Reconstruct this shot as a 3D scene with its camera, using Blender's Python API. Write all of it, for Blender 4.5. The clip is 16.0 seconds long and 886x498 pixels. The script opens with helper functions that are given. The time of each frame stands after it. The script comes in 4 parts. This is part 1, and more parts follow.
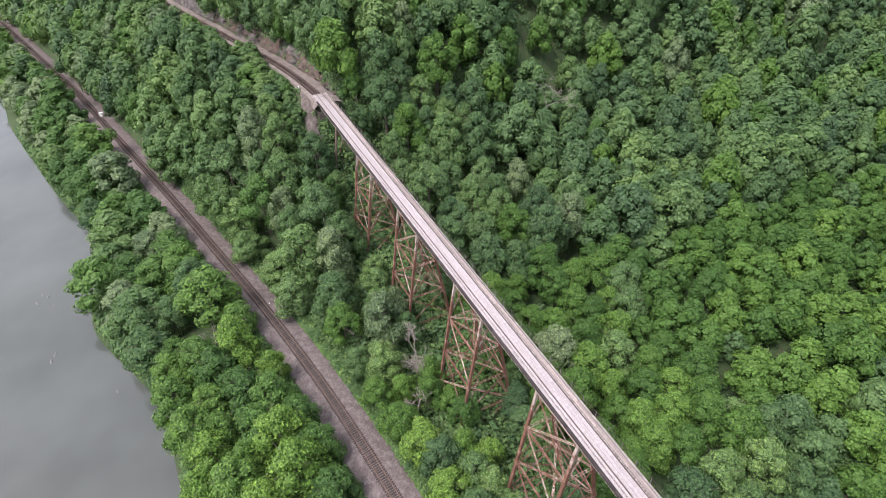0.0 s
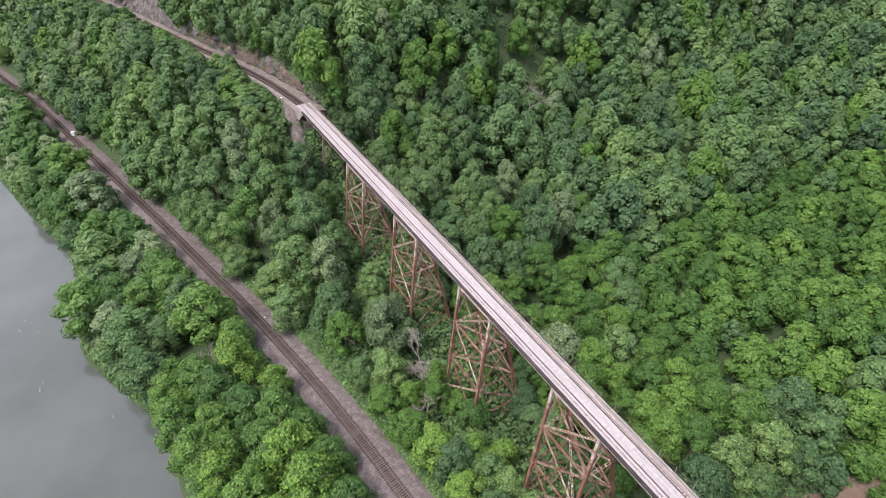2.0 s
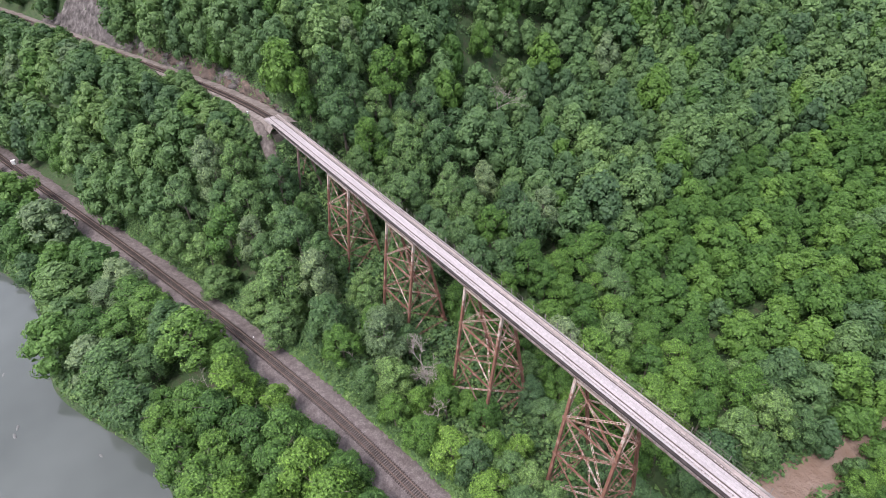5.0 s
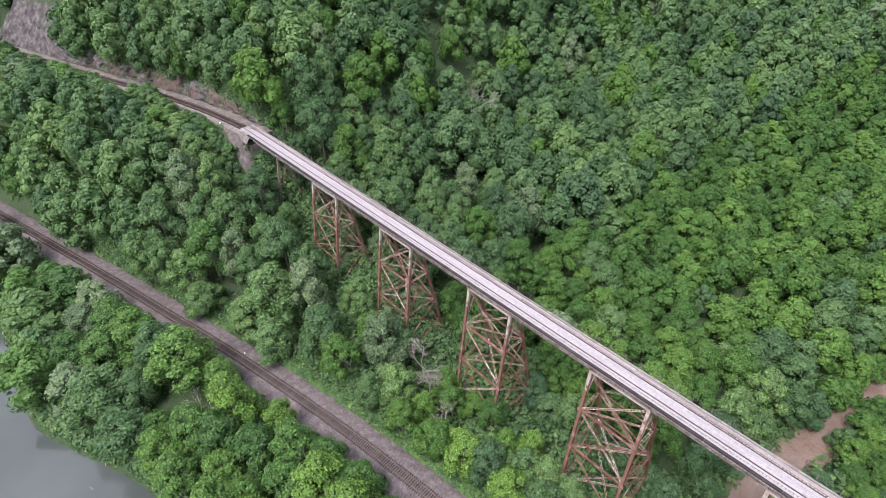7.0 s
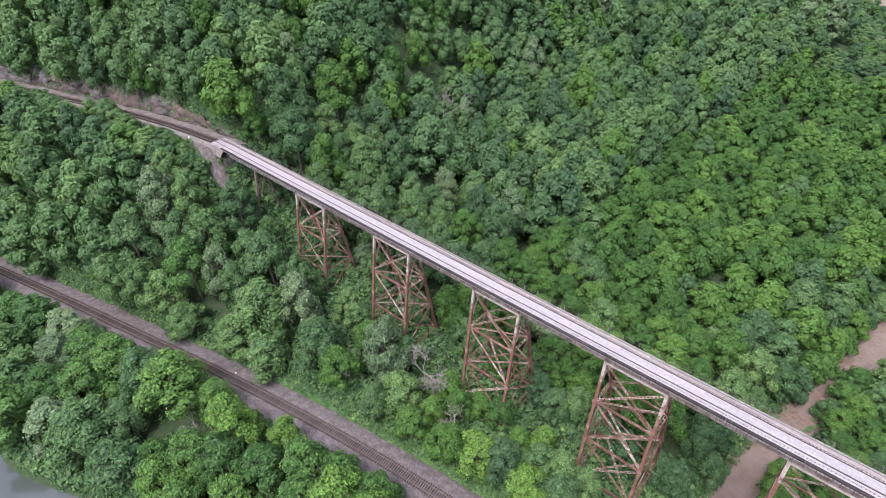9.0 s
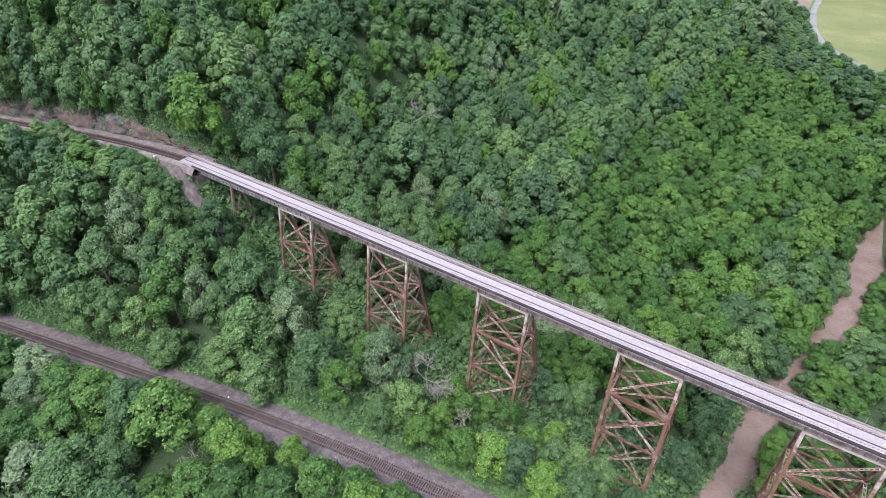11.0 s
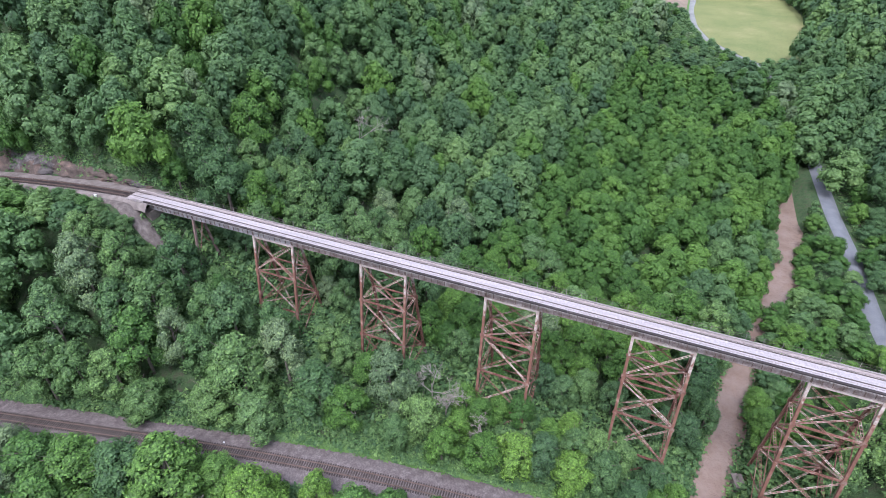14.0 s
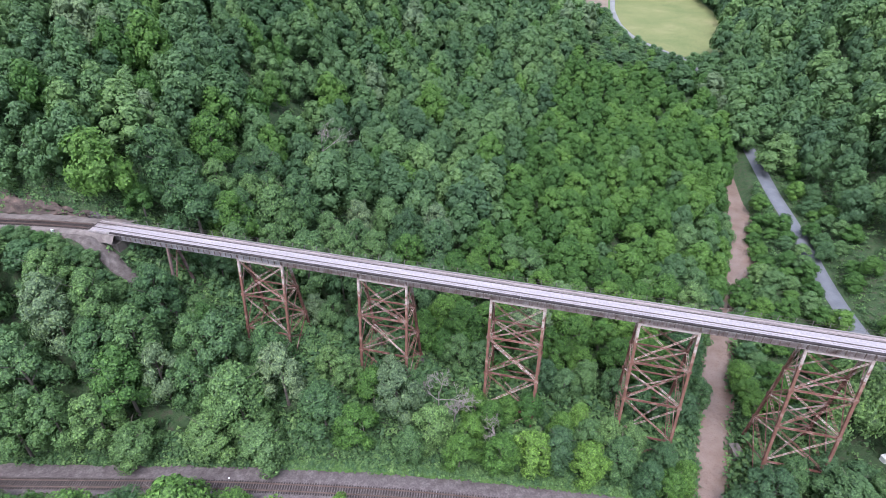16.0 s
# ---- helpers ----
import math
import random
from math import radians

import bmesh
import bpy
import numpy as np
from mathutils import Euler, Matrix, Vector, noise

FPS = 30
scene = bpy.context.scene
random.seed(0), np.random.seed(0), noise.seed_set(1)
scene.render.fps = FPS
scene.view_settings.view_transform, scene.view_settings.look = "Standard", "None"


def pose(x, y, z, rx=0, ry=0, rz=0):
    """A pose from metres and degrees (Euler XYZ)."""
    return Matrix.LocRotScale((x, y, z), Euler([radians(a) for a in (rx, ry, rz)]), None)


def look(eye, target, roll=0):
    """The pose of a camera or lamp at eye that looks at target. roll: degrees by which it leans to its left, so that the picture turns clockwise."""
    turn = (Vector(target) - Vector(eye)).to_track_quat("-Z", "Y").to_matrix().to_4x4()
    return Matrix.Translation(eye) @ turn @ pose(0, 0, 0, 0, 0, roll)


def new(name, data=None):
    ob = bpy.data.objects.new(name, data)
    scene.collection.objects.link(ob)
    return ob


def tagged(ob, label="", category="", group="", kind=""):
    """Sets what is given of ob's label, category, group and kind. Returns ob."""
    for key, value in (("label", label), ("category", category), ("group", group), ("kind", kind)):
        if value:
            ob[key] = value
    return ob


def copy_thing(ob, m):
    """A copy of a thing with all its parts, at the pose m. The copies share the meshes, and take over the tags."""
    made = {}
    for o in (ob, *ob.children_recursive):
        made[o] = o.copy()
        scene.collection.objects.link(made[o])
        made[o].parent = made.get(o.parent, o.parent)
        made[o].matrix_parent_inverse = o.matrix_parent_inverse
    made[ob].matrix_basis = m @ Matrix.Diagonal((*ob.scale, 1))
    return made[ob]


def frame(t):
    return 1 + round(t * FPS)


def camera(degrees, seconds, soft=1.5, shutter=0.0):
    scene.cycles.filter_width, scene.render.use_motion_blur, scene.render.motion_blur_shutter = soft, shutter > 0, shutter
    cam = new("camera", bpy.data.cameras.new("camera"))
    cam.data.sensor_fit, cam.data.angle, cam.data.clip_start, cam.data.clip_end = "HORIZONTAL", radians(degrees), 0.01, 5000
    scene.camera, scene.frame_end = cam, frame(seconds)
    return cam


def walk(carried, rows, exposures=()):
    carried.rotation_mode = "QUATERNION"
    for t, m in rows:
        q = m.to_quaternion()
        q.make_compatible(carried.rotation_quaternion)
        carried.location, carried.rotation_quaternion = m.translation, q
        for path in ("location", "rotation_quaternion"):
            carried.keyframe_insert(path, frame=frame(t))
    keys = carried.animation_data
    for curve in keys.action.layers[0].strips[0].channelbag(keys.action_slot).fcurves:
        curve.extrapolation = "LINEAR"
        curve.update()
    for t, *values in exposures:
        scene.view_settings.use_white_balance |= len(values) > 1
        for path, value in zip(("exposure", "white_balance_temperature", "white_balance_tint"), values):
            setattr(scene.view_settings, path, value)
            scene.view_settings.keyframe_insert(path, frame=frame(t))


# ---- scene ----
import itertools

cam = camera(75.36, 16.0, soft=0.7)
PATH = [
    (0, (63.189, -30.283, 96.871), (48.907, -23.859, 84.43), -2.67),
    (0.5, (62.733, -31.249, 96.895), (48.508, -24.635, 84.489), -2.93),
    (1, (62.245, -32.271, 96.909), (48.092, -25.452, 84.532), -3.16),
    (1.5, (61.718, -33.35, 96.917), (47.651, -26.314, 84.564), -3.35),
    (2, (61.146, -34.486, 96.919), (47.18, -27.219, 84.586), -3.49),
    (2.5, (60.524, -35.68, 96.918), (46.672, -28.169, 84.602), -3.60),
    (3, (59.846, -36.93, 96.914), (46.122, -29.163, 84.613), -3.68),
    (3.5, (59.107, -38.236, 96.909), (45.526, -30.2, 84.622), -3.72),
    (4, (58.302, -39.596, 96.905), (44.878, -31.28, 84.63), -3.73),
    (4.5, (57.426, -41.007, 96.902), (44.175, -32.401, 84.64), -3.71),
    (5, (56.475, -42.467, 96.901), (43.412, -33.56, 84.653), -3.66),
    (5.5, (55.446, -43.973, 96.904), (42.586, -34.755, 84.671), -3.59),
    (6, (54.334, -45.521, 96.91), (41.694, -35.984, 84.693), -3.50),
    (6.5, (53.137, -47.106, 96.921), (40.733, -37.242, 84.723), -3.38),
    (7, (51.852, -48.724, 96.938), (39.7, -38.525, 84.759), -3.25),
    (7.5, (50.475, -50.368, 96.959), (38.594, -39.829, 84.803), -3.10),
    (8, (49.005, -52.032, 96.987), (37.413, -41.149, 84.856), -2.94),
    (8.5, (47.44, -53.711, 97.02), (36.154, -42.48, 84.917), -2.77),
    (9, (45.778, -55.397, 97.059), (34.818, -43.816, 84.986), -2.59),
    (9.5, (44.017, -57.082, 97.104), (33.403, -45.151, 85.063), -2.41),
    (10, (42.156, -58.758, 97.155), (31.908, -46.477, 85.149), -2.23),
    (10.5, (40.196, -60.416, 97.21), (30.332, -47.789, 85.241), -2.04),
    (11, (38.134, -62.047, 97.271), (28.677, -49.077, 85.34), -1.86),
    (11.5, (35.972, -63.64, 97.335), (26.941, -50.335, 85.444), -1.69),
    (12, (33.709, -65.186, 97.403), (25.124, -51.552, 85.553), -1.53),
    (12.5, (31.346, -66.673, 97.473), (23.228, -52.722, 85.665), -1.38),
    (13, (28.884, -68.09, 97.545), (21.252, -53.833, 85.777), -1.24),
    (13.5, (26.324, -69.425, 97.617), (19.197, -54.876, 85.89), -1.13),
    (14, (23.667, -70.664, 97.688), (17.064, -55.84, 85.999), -1.04),
    (14.5, (20.915, -71.795, 97.757), (14.853, -56.714, 86.105), -0.97),
    (15, (18.071, -72.805, 97.823), (12.566, -57.486, 86.203), -0.93),
    (15.5, (15.136, -73.678, 97.883), (10.204, -58.144, 86.291), -0.93),
    (16, (12.113, -74.399, 97.937), (7.768, -58.675, 86.367), -0.96),
]
walk(cam, [(t, look(eye, target, roll)) for t, eye, target, roll in PATH], [(0, 1.4, 6450, 17), (16, 1.4, 5560, 17)])

# ---- world, sun and exposure ----
world = bpy.data.worlds.new("overcast")
scene.world = world
world.use_nodes = True
wn = world.node_tree
sky = wn.nodes.new("ShaderNodeTexSky")
sky.sky_type = 'NISHITA'
sky.sun_disc = False
sky.sun_elevation = radians(58)
sky.sun_rotation = radians(200)
sky.air_density, sky.dust_density, sky.ozone_density = 1.2, 6.0, 1.0
grey = wn.nodes.new("ShaderNodeMixRGB")
grey.inputs[0].default_value = 0.55
grey.inputs[2].default_value = (7.0, 7.3, 7.6, 1)
wn.links.new(sky.outputs[0], grey.inputs[1])
wn.links.new(grey.outputs[0], wn.nodes["Background"].inputs[0])
wn.nodes["Background"].inputs[1].default_value = 0.1

sun_data = bpy.data.lights.new("sun", 'SUN')
sun_data.energy, sun_data.angle, sun_data.color = 1.5, radians(20), (1.0, 0.97, 0.92)
sun = new("sun", sun_data)
sun.matrix_world = look((40, -120, 220), (0, 0, 0))
tagged(sun, "veiled sun behind an overcast sky", "sun", kind="structure")


# ---- materials ----
def material(name, rough=0.8, metal=0.0, spec=0.3):
    m = bpy.data.materials.new(name)
    m.use_nodes = True
    b = m.node_tree.nodes["Principled BSDF"]
    b.inputs["Roughness"].default_value = rough
    b.inputs["Metallic"].default_value = metal
    b.inputs["Specular IOR Level"].default_value = spec
    return m, m.node_tree, b


def noise_node(nt, scale, detail=4.0, rough=0.6, coord="Object"):
    tc = nt.nodes.new("ShaderNodeTexCoord")
    n = nt.nodes.new("ShaderNodeTexNoise")
    n.inputs["Scale"].default_value, n.inputs["Detail"].default_value, n.inputs["Roughness"].default_value = scale, detail, rough
    nt.links.new(tc.outputs[coord], n.inputs["Vector"])
    return n.outputs["Fac"]


def ramp(nt, fac, stops):
    r = nt.nodes.new("ShaderNodeValToRGB")
    while len(r.color_ramp.elements) < len(stops):
        r.color_ramp.elements.new(0.5)
    for e, (p, c) in zip(r.color_ramp.elements, stops):
        e.position, e.color = p, (*c, 1)
    nt.links.new(fac, r.inputs[0])
    return r.outputs[0]


def mix(nt, fac, a, b, mode='MIX'):
    n = nt.nodes.new("ShaderNodeMixRGB")
    n.blend_type = mode
    for sock, v in zip(n.inputs, (fac, a, b)):
        if isinstance(v, (int, float)):
            sock.default_value = v
        elif isinstance(v, tuple):
            sock.default_value = (*v, 1)
        else:
            nt.links.new(v, sock)
    return n.outputs[0]


def bump(nt, b, height, strength=0.5, distance=0.05):
    n = nt.nodes.new("ShaderNodeBump")
    n.inputs["Strength"].default_value, n.inputs["Distance"].default_value = strength, distance
    nt.links.new(height, n.inputs["Height"])
    nt.links.new(n.outputs[0], b.inputs["Normal"])


def mottled(name, stops, scale, fine, rough=0.85, metal=0.0, spec=0.25, bump_by=0.4, depth=0.04, vary=0.0):
    """Two scales of noise over one ramp, a fine relief, and where asked a tone for each object."""
    m, nt, b = material(name, rough, metal, spec)
    big = noise_node(nt, scale)
    small = noise_node(nt, fine, 5.0, 0.7)
    c = ramp(nt, big, stops)
    c = mix(nt, 0.6, c, ramp(nt, small, [(0.3, (0.30, 0.30, 0.30)), (0.7, (0.70, 0.70, 0.70))]), 'OVERLAY')
    if vary:
        info = nt.nodes.new("ShaderNodeObjectInfo")
        c = mix(nt, vary, c, ramp(nt, info.outputs["Random"], [(0.0, (0.25, 0.25, 0.25)), (1.0, (0.75, 0.75, 0.75))]), 'OVERLAY')
    nt.links.new(c, b.inputs["Base Color"])
    bump(nt, b, small, bump_by, depth)
    return m


def leaf_material(name, dark, mid, light, by_object):
    """Leaves: a tone for each tree, a tone for each leaf, light passing through."""
    m = bpy.data.materials.new(name)
    m.use_nodes = True
    nt = m.node_tree
    b = nt.nodes["Principled BSDF"]
    b.inputs["Roughness"].default_value = 0.6
    b.inputs["Specular IOR Level"].default_value = 0.25
    if by_object:
        tone = nt.nodes.new("ShaderNodeObjectInfo").outputs["Random"]
    else:
        at = nt.nodes.new("ShaderNodeAttribute")
        at.attribute_name = "tone"
        tone = at.outputs["Fac"]
    geo = nt.nodes.new("ShaderNodeNewGeometry")
    c = ramp(nt, tone, [(0.0, dark), (0.5, mid), (1.0, light)])
    c = mix(nt, 0.72 if by_object else 0.45, c, ramp(nt, geo.outputs["Random Per Island"], [(0.0, (0.32, 0.33, 0.36)), (0.55, (0.5, 0.5, 0.5)), (1.0, (0.74, 0.71, 0.58))]), 'OVERLAY')
    # noise paints shaded gaps and lit leaf tops into the colour
    gap_shade = noise_node(nt, 3.0, 3.0, 0.7)
    c = mix(nt, 0.90 if by_object else 0.60, c, ramp(nt, gap_shade, [(0.37, (0.10, 0.11, 0.15)), (0.50, (0.5, 0.5, 0.5)), (0.63, (0.86, 0.85, 0.74))]), 'OVERLAY')
    nt.links.new(c, b.inputs["Base Color"])
    tr = nt.nodes.new("ShaderNodeBsdfTranslucent")
    nt.links.new(mix(nt, 0.5, c, (0.13, 0.25, 0.03)), tr.inputs["Color"])
    ms = nt.nodes.new("ShaderNodeMixShader")
    ms.inputs[0].default_value = 0.28
    nt.links.new(b.outputs[0], ms.inputs[1])
    nt.links.new(tr.outputs[0], ms.inputs[2])
    nt.links.new(ms.outputs[0], nt.nodes["Material Output"].inputs["Surface"])
    return m


# some of the blue and lightness in mid and dark stands in for haze
GREENS = {
    "mid": ((0.060, 0.118, 0.053), (0.093, 0.168, 0.066), (0.140, 0.230, 0.080)),
    "fresh": ((0.058, 0.124, 0.038), (0.080, 0.162, 0.044), (0.112, 0.208, 0.050)),
    "bright": ((0.054, 0.120, 0.030), (0.077, 0.159, 0.036), (0.112, 0.210, 0.044)),
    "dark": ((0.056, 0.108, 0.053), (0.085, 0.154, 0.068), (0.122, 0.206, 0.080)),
    "lime": ((0.078, 0.158, 0.036), (0.104, 0.200, 0.042), (0.142, 0.250, 0.050)),
    "pale": ((0.115, 0.172, 0.092), (0.150, 0.213, 0.112), (0.188, 0.255, 0.132)),
}
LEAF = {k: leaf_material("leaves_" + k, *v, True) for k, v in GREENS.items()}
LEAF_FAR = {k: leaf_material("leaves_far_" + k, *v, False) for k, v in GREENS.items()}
BARK = mottled("bark", [(0.3, (0.10, 0.085, 0.07)), (0.7, (0.19, 0.165, 0.14))], 1.5, 9.0)
DEADWOOD = mottled("bleached_deadwood", [(0.3, (0.20, 0.175, 0.155)), (0.7, (0.36, 0.325, 0.295))], 1.2, 9.0)
FLOOR = mottled("forest_floor", [(0.3, (0.034, 0.058, 0.026)), (0.5, (0.054, 0.092, 0.036)), (0.7, (0.072, 0.068, 0.046))], 0.7, 3.2, bump_by=1.0, depth=0.4)
GRASS = mottled("track_side_grass", [(0.3, (0.075, 0.150, 0.035)), (0.7, (0.120, 0.200, 0.060))], 0.3, 4.0)
BALLAST = mottled("ballast_stone", [(0.3, (0.094, 0.076, 0.075)), (0.5, (0.132, 0.109, 0.108)), (0.7, (0.186, 0.158, 0.157))], 0.8, 3.2, bump_by=0.9, depth=0.08)
GRAVEL = mottled("beige_gravel", [(0.3, (0.115, 0.094, 0.087)), (0.5, (0.165, 0.140, 0.130)), (0.7, (0.235, 0.202, 0.187))], 0.5, 5.0, bump_by=0.7, depth=0.08)
SLOPE = mottled("loose_brown_gravel", [(0.3, (0.070, 0.055, 0.050)), (0.5, (0.115, 0.095, 0.088)), (0.7, (0.185, 0.158, 0.147))], 0.9, 4.0, bump_by=0.9, depth=0.15)
OILED = mottled("oiled_ballast", [(0.3, (0.085, 0.070, 0.066)), (0.7, (0.155, 0.130, 0.122))], 0.5, 7.0, bump_by=0.8, depth=0.06)
TIE = mottled("creosoted_tie", [(0.3, (0.038, 0.030, 0.029)), (0.7, (0.082, 0.065, 0.060))], 1.2, 9.0, vary=0.5)
RAIL = mottled("rusty_rail", [(0.3, (0.105, 0.070, 0.058)), (0.7, (0.19, 0.135, 0.115))], 1.0, 12.0, rough=0.5, metal=0.4)
RAIL_DULL = mottled("dark_rail", [(0.3, (0.10, 0.080, 0.075)), (0.7, (0.17, 0.14, 0.13))], 1.0, 12.0, rough=0.5, metal=0.4)
WHITE_PLANK = mottled("bleached_deck_plank", [(0.25, (0.26, 0.230, 0.240)), (0.7, (0.37, 0.335, 0.345))], 0.5, 6.0, vary=0.15, bump_by=0.3)
DECK_TIE = mottled("weathered_bridge_tie", [(0.3, (0.26, 0.225, 0.22)), (0.7, (0.40, 0.355, 0.35))], 0.8, 8.0, vary=0.45)
WALK = mottled("greyish_walkway", [(0.3, (0.20, 0.165, 0.160)), (0.7, (0.32, 0.27, 0.262))], 0.5, 7.0, vary=0.4)
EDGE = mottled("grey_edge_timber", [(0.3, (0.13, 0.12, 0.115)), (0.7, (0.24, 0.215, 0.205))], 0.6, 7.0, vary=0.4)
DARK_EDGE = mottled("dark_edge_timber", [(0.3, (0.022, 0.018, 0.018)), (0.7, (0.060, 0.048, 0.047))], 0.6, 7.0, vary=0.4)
GIRDER = mottled("stained_girder_paint", [(0.28, (0.125, 0.078, 0.064)), (0.46, (0.22, 0.172, 0.160)), (0.72, (0.36, 0.315, 0.305))], 0.75, 6.0, rough=0.65)
GIRDER_PALE = mottled("chalky_grey_girder_paint", [(0.3, (0.20, 0.165, 0.16)), (0.5, (0.29, 0.265, 0.27)), (0.7, (0.39, 0.365, 0.375))], 0.75, 6.0, rough=0.65)
STIFF = mottled("rusty_stiffener", [(0.3, (0.10, 0.060, 0.050)), (0.7, (0.20, 0.150, 0.135))], 0.9, 7.0, vary=0.4)
RUST = mottled("rust_red_paint", [(0.25, (0.098, 0.046, 0.035)), (0.52, (0.172, 0.086, 0.063)), (0.72, (0.36, 0.28, 0.24))], 0.6, 7.0, rough=0.75, vary=0.3)
RUST_PALE = mottled("chalky_paint_with_rust", [(0.34, (0.21, 0.095, 0.070)), (0.52, (0.30, 0.205, 0.170)), (0.74, (0.52, 0.475, 0.43))], 1.1, 9.0, rough=0.75, vary=0.4)


def leg_paint():
    """Rust-red legs whose old pale paint still clings, in flakes, to the upper part."""
    m, nt, b = material("leg_paint", 0.75, 0.0, 0.25)
    rust = ramp(nt, noise_node(nt, 0.6), [(0.25, (0.104, 0.049, 0.037)), (0.55, (0.178, 0.090, 0.065)), (0.78, (0.33, 0.235, 0.19))])
    pale = ramp(nt, noise_node(nt, 2.5), [(0.3, (0.30, 0.23, 0.20)), (0.7, (0.52, 0.475, 0.44))])
    tc = nt.nodes.new("ShaderNodeTexCoord")
    sep = nt.nodes.new("ShaderNodeSeparateXYZ")
    nt.links.new(tc.outputs["Object"], sep.inputs[0])
    mr = nt.nodes.new("ShaderNodeMapRange")
    mr.inputs["From Min"].default_value, mr.inputs["From Max"].default_value = 22.0, 36.0
    nt.links.new(sep.outputs["Z"], mr.inputs["Value"])
    flakes = nt.nodes.new("ShaderNodeMath")
    flakes.operation = 'ADD'
    nt.links.new(mr.outputs[0], flakes.inputs[0])
    nt.links.new(noise_node(nt, 0.9, 6.0, 0.7), flakes.inputs[1])
    fac = ramp(nt, flakes.outputs[0], [(0.98, (0, 0, 0)), (1.0, (0.85, 0.85, 0.85))])
    flakes.use_clamp = False
    half = nt.nodes.new("ShaderNodeMath")
    half.operation = 'MULTIPLY'
    half.inputs[1].default_value = 0.82
    nt.links.new(flakes.outputs[0], half.inputs[0])
    fac.node.color_ramp.elements[0].position, fac.node.color_ramp.elements[1].position = 0.86, 0.97
    nt.links.new(half.outputs[0], fac.node.inputs[0])
    nt.links.new(mix(nt, fac, rust, pale), b.inputs["Base Color"])
    bump(nt, b, noise_node(nt, 7.0), 0.4, 0.03)
    return m


LEG = leg_paint()
PALE_STEEL = mottled("pale_paint", [(0.3, (0.30, 0.235, 0.205)), (0.7, (0.50, 0.455, 0.42))], 0.7, 7.0, rough=0.7)
CONCRETE = mottled("concrete", [(0.3, (0.34, 0.31, 0.29)), (0.7, (0.52, 0.49, 0.47))], 0.5, 5.0)
OLD_STONE = mottled("stained_old_masonry", [(0.3, (0.105, 0.088, 0.079)), (0.7, (0.220, 0.188, 0.172))], 0.6, 4.0)
ROCK = mottled("cut_rock", [(0.3, (0.040, 0.035, 0.034)), (0.5, (0.100, 0.088, 0.086)), (0.72, (0.21, 0.19, 0.186))], 0.45, 2.6, bump_by=1.0, depth=0.4)
EARTH = mottled("bare_reddish_earth", [(0.3, (0.052, 0.040, 0.036)), (0.52, (0.092, 0.070, 0.060)), (0.75, (0.175, 0.122, 0.100))], 0.5, 3.5, bump_by=0.8, depth=0.2)
STONE = mottled("wet_grey_stone", [(0.3, (0.09, 0.09, 0.088)), (0.7, (0.17, 0.17, 0.165))], 1.0, 6.0, rough=0.8)
ASPHALT = mottled("worn_asphalt", [(0.3, (0.115, 0.120, 0.135)), (0.7, (0.165, 0.170, 0.185))], 0.3, 6.0)
GRAVEL_ROAD = mottled("pale_gravel_lane", [(0.3, (0.17, 0.175, 0.175)), (0.7, (0.25, 0.25, 0.245))], 0.2, 4.0)
MEADOW = mottled("meadow_grass", [(0.3, (0.122, 0.148, 0.052)), (0.55, (0.170, 0.182, 0.070)), (0.75, (0.240, 0.222, 0.105))], 0.05, 1.5)
FIELD = mottled("dry_brown_field", [(0.3, (0.17, 0.130, 0.098)), (0.7, (0.26, 0.205, 0.160))], 0.12, 1.5)
WHITE = mottled("white_painted_metal", [(0.3, (0.66, 0.66, 0.66)), (0.7, (0.82, 0.82, 0.82))], 1.0, 8.0, rough=0.5)


def water(name, deep, light, scale, rough, height, ripple=0.9, depth=0.06):
    m, nt, b = material(name, rough, 0.0, 0.5)
    c = ramp(nt, noise_node(nt, scale, 3.0), [(0.3, deep), (0.7, light)])
    nt.links.new(c, b.inputs["Base Color"])
    bump(nt, b, noise_node(nt, ripple, 4.0), height, depth)
    return m


RIVER = water("silty_river_water", (0.052, 0.060, 0.056), (0.085, 0.095, 0.090), 0.03, 0.06, 0.12)
CREEK = water("muddy_creek_water", (0.170, 0.114, 0.086), (0.232, 0.168, 0.138), 0.22, 0.10, 1.0, 1.3, 0.30)


# ---- building helpers ----
def add_box(bm, size, m=None):
    g = bmesh.ops.create_cube(bm, size=1.0)
    bmesh.ops.transform(bm, matrix=(m or Matrix()) @ Matrix.Diagonal((*size, 1)), verts=g["verts"])


def box_between(bm, a, b, w, h, side=Vector((0, 0, 1))):
    """A bar from a to b, w wide across and h deep along the side direction."""
    a, b = Vector(a), Vector(b)
    d = b - a
    x = d.normalized()
    z = (side - x * side.dot(x)).normalized()
    y = z.cross(x)
    m = Matrix((x, y, z)).transposed().to_4x4()
    m.translation = (a + b) / 2
    add_box(bm, (d.length, w, h), m)


def mesh_of(name, bm, mat):
    me = bpy.data.meshes.new(name)
    bm.to_mesh(me)
    bm.free()
    me.materials.append(mat)
    return me


def part(name, bm, mat, parent=None, label=""):
    ob = new(name, mesh_of(name, bm, mat))
    if parent:
        ob.parent = parent
    if label:
        ob["label"] = label
    return ob


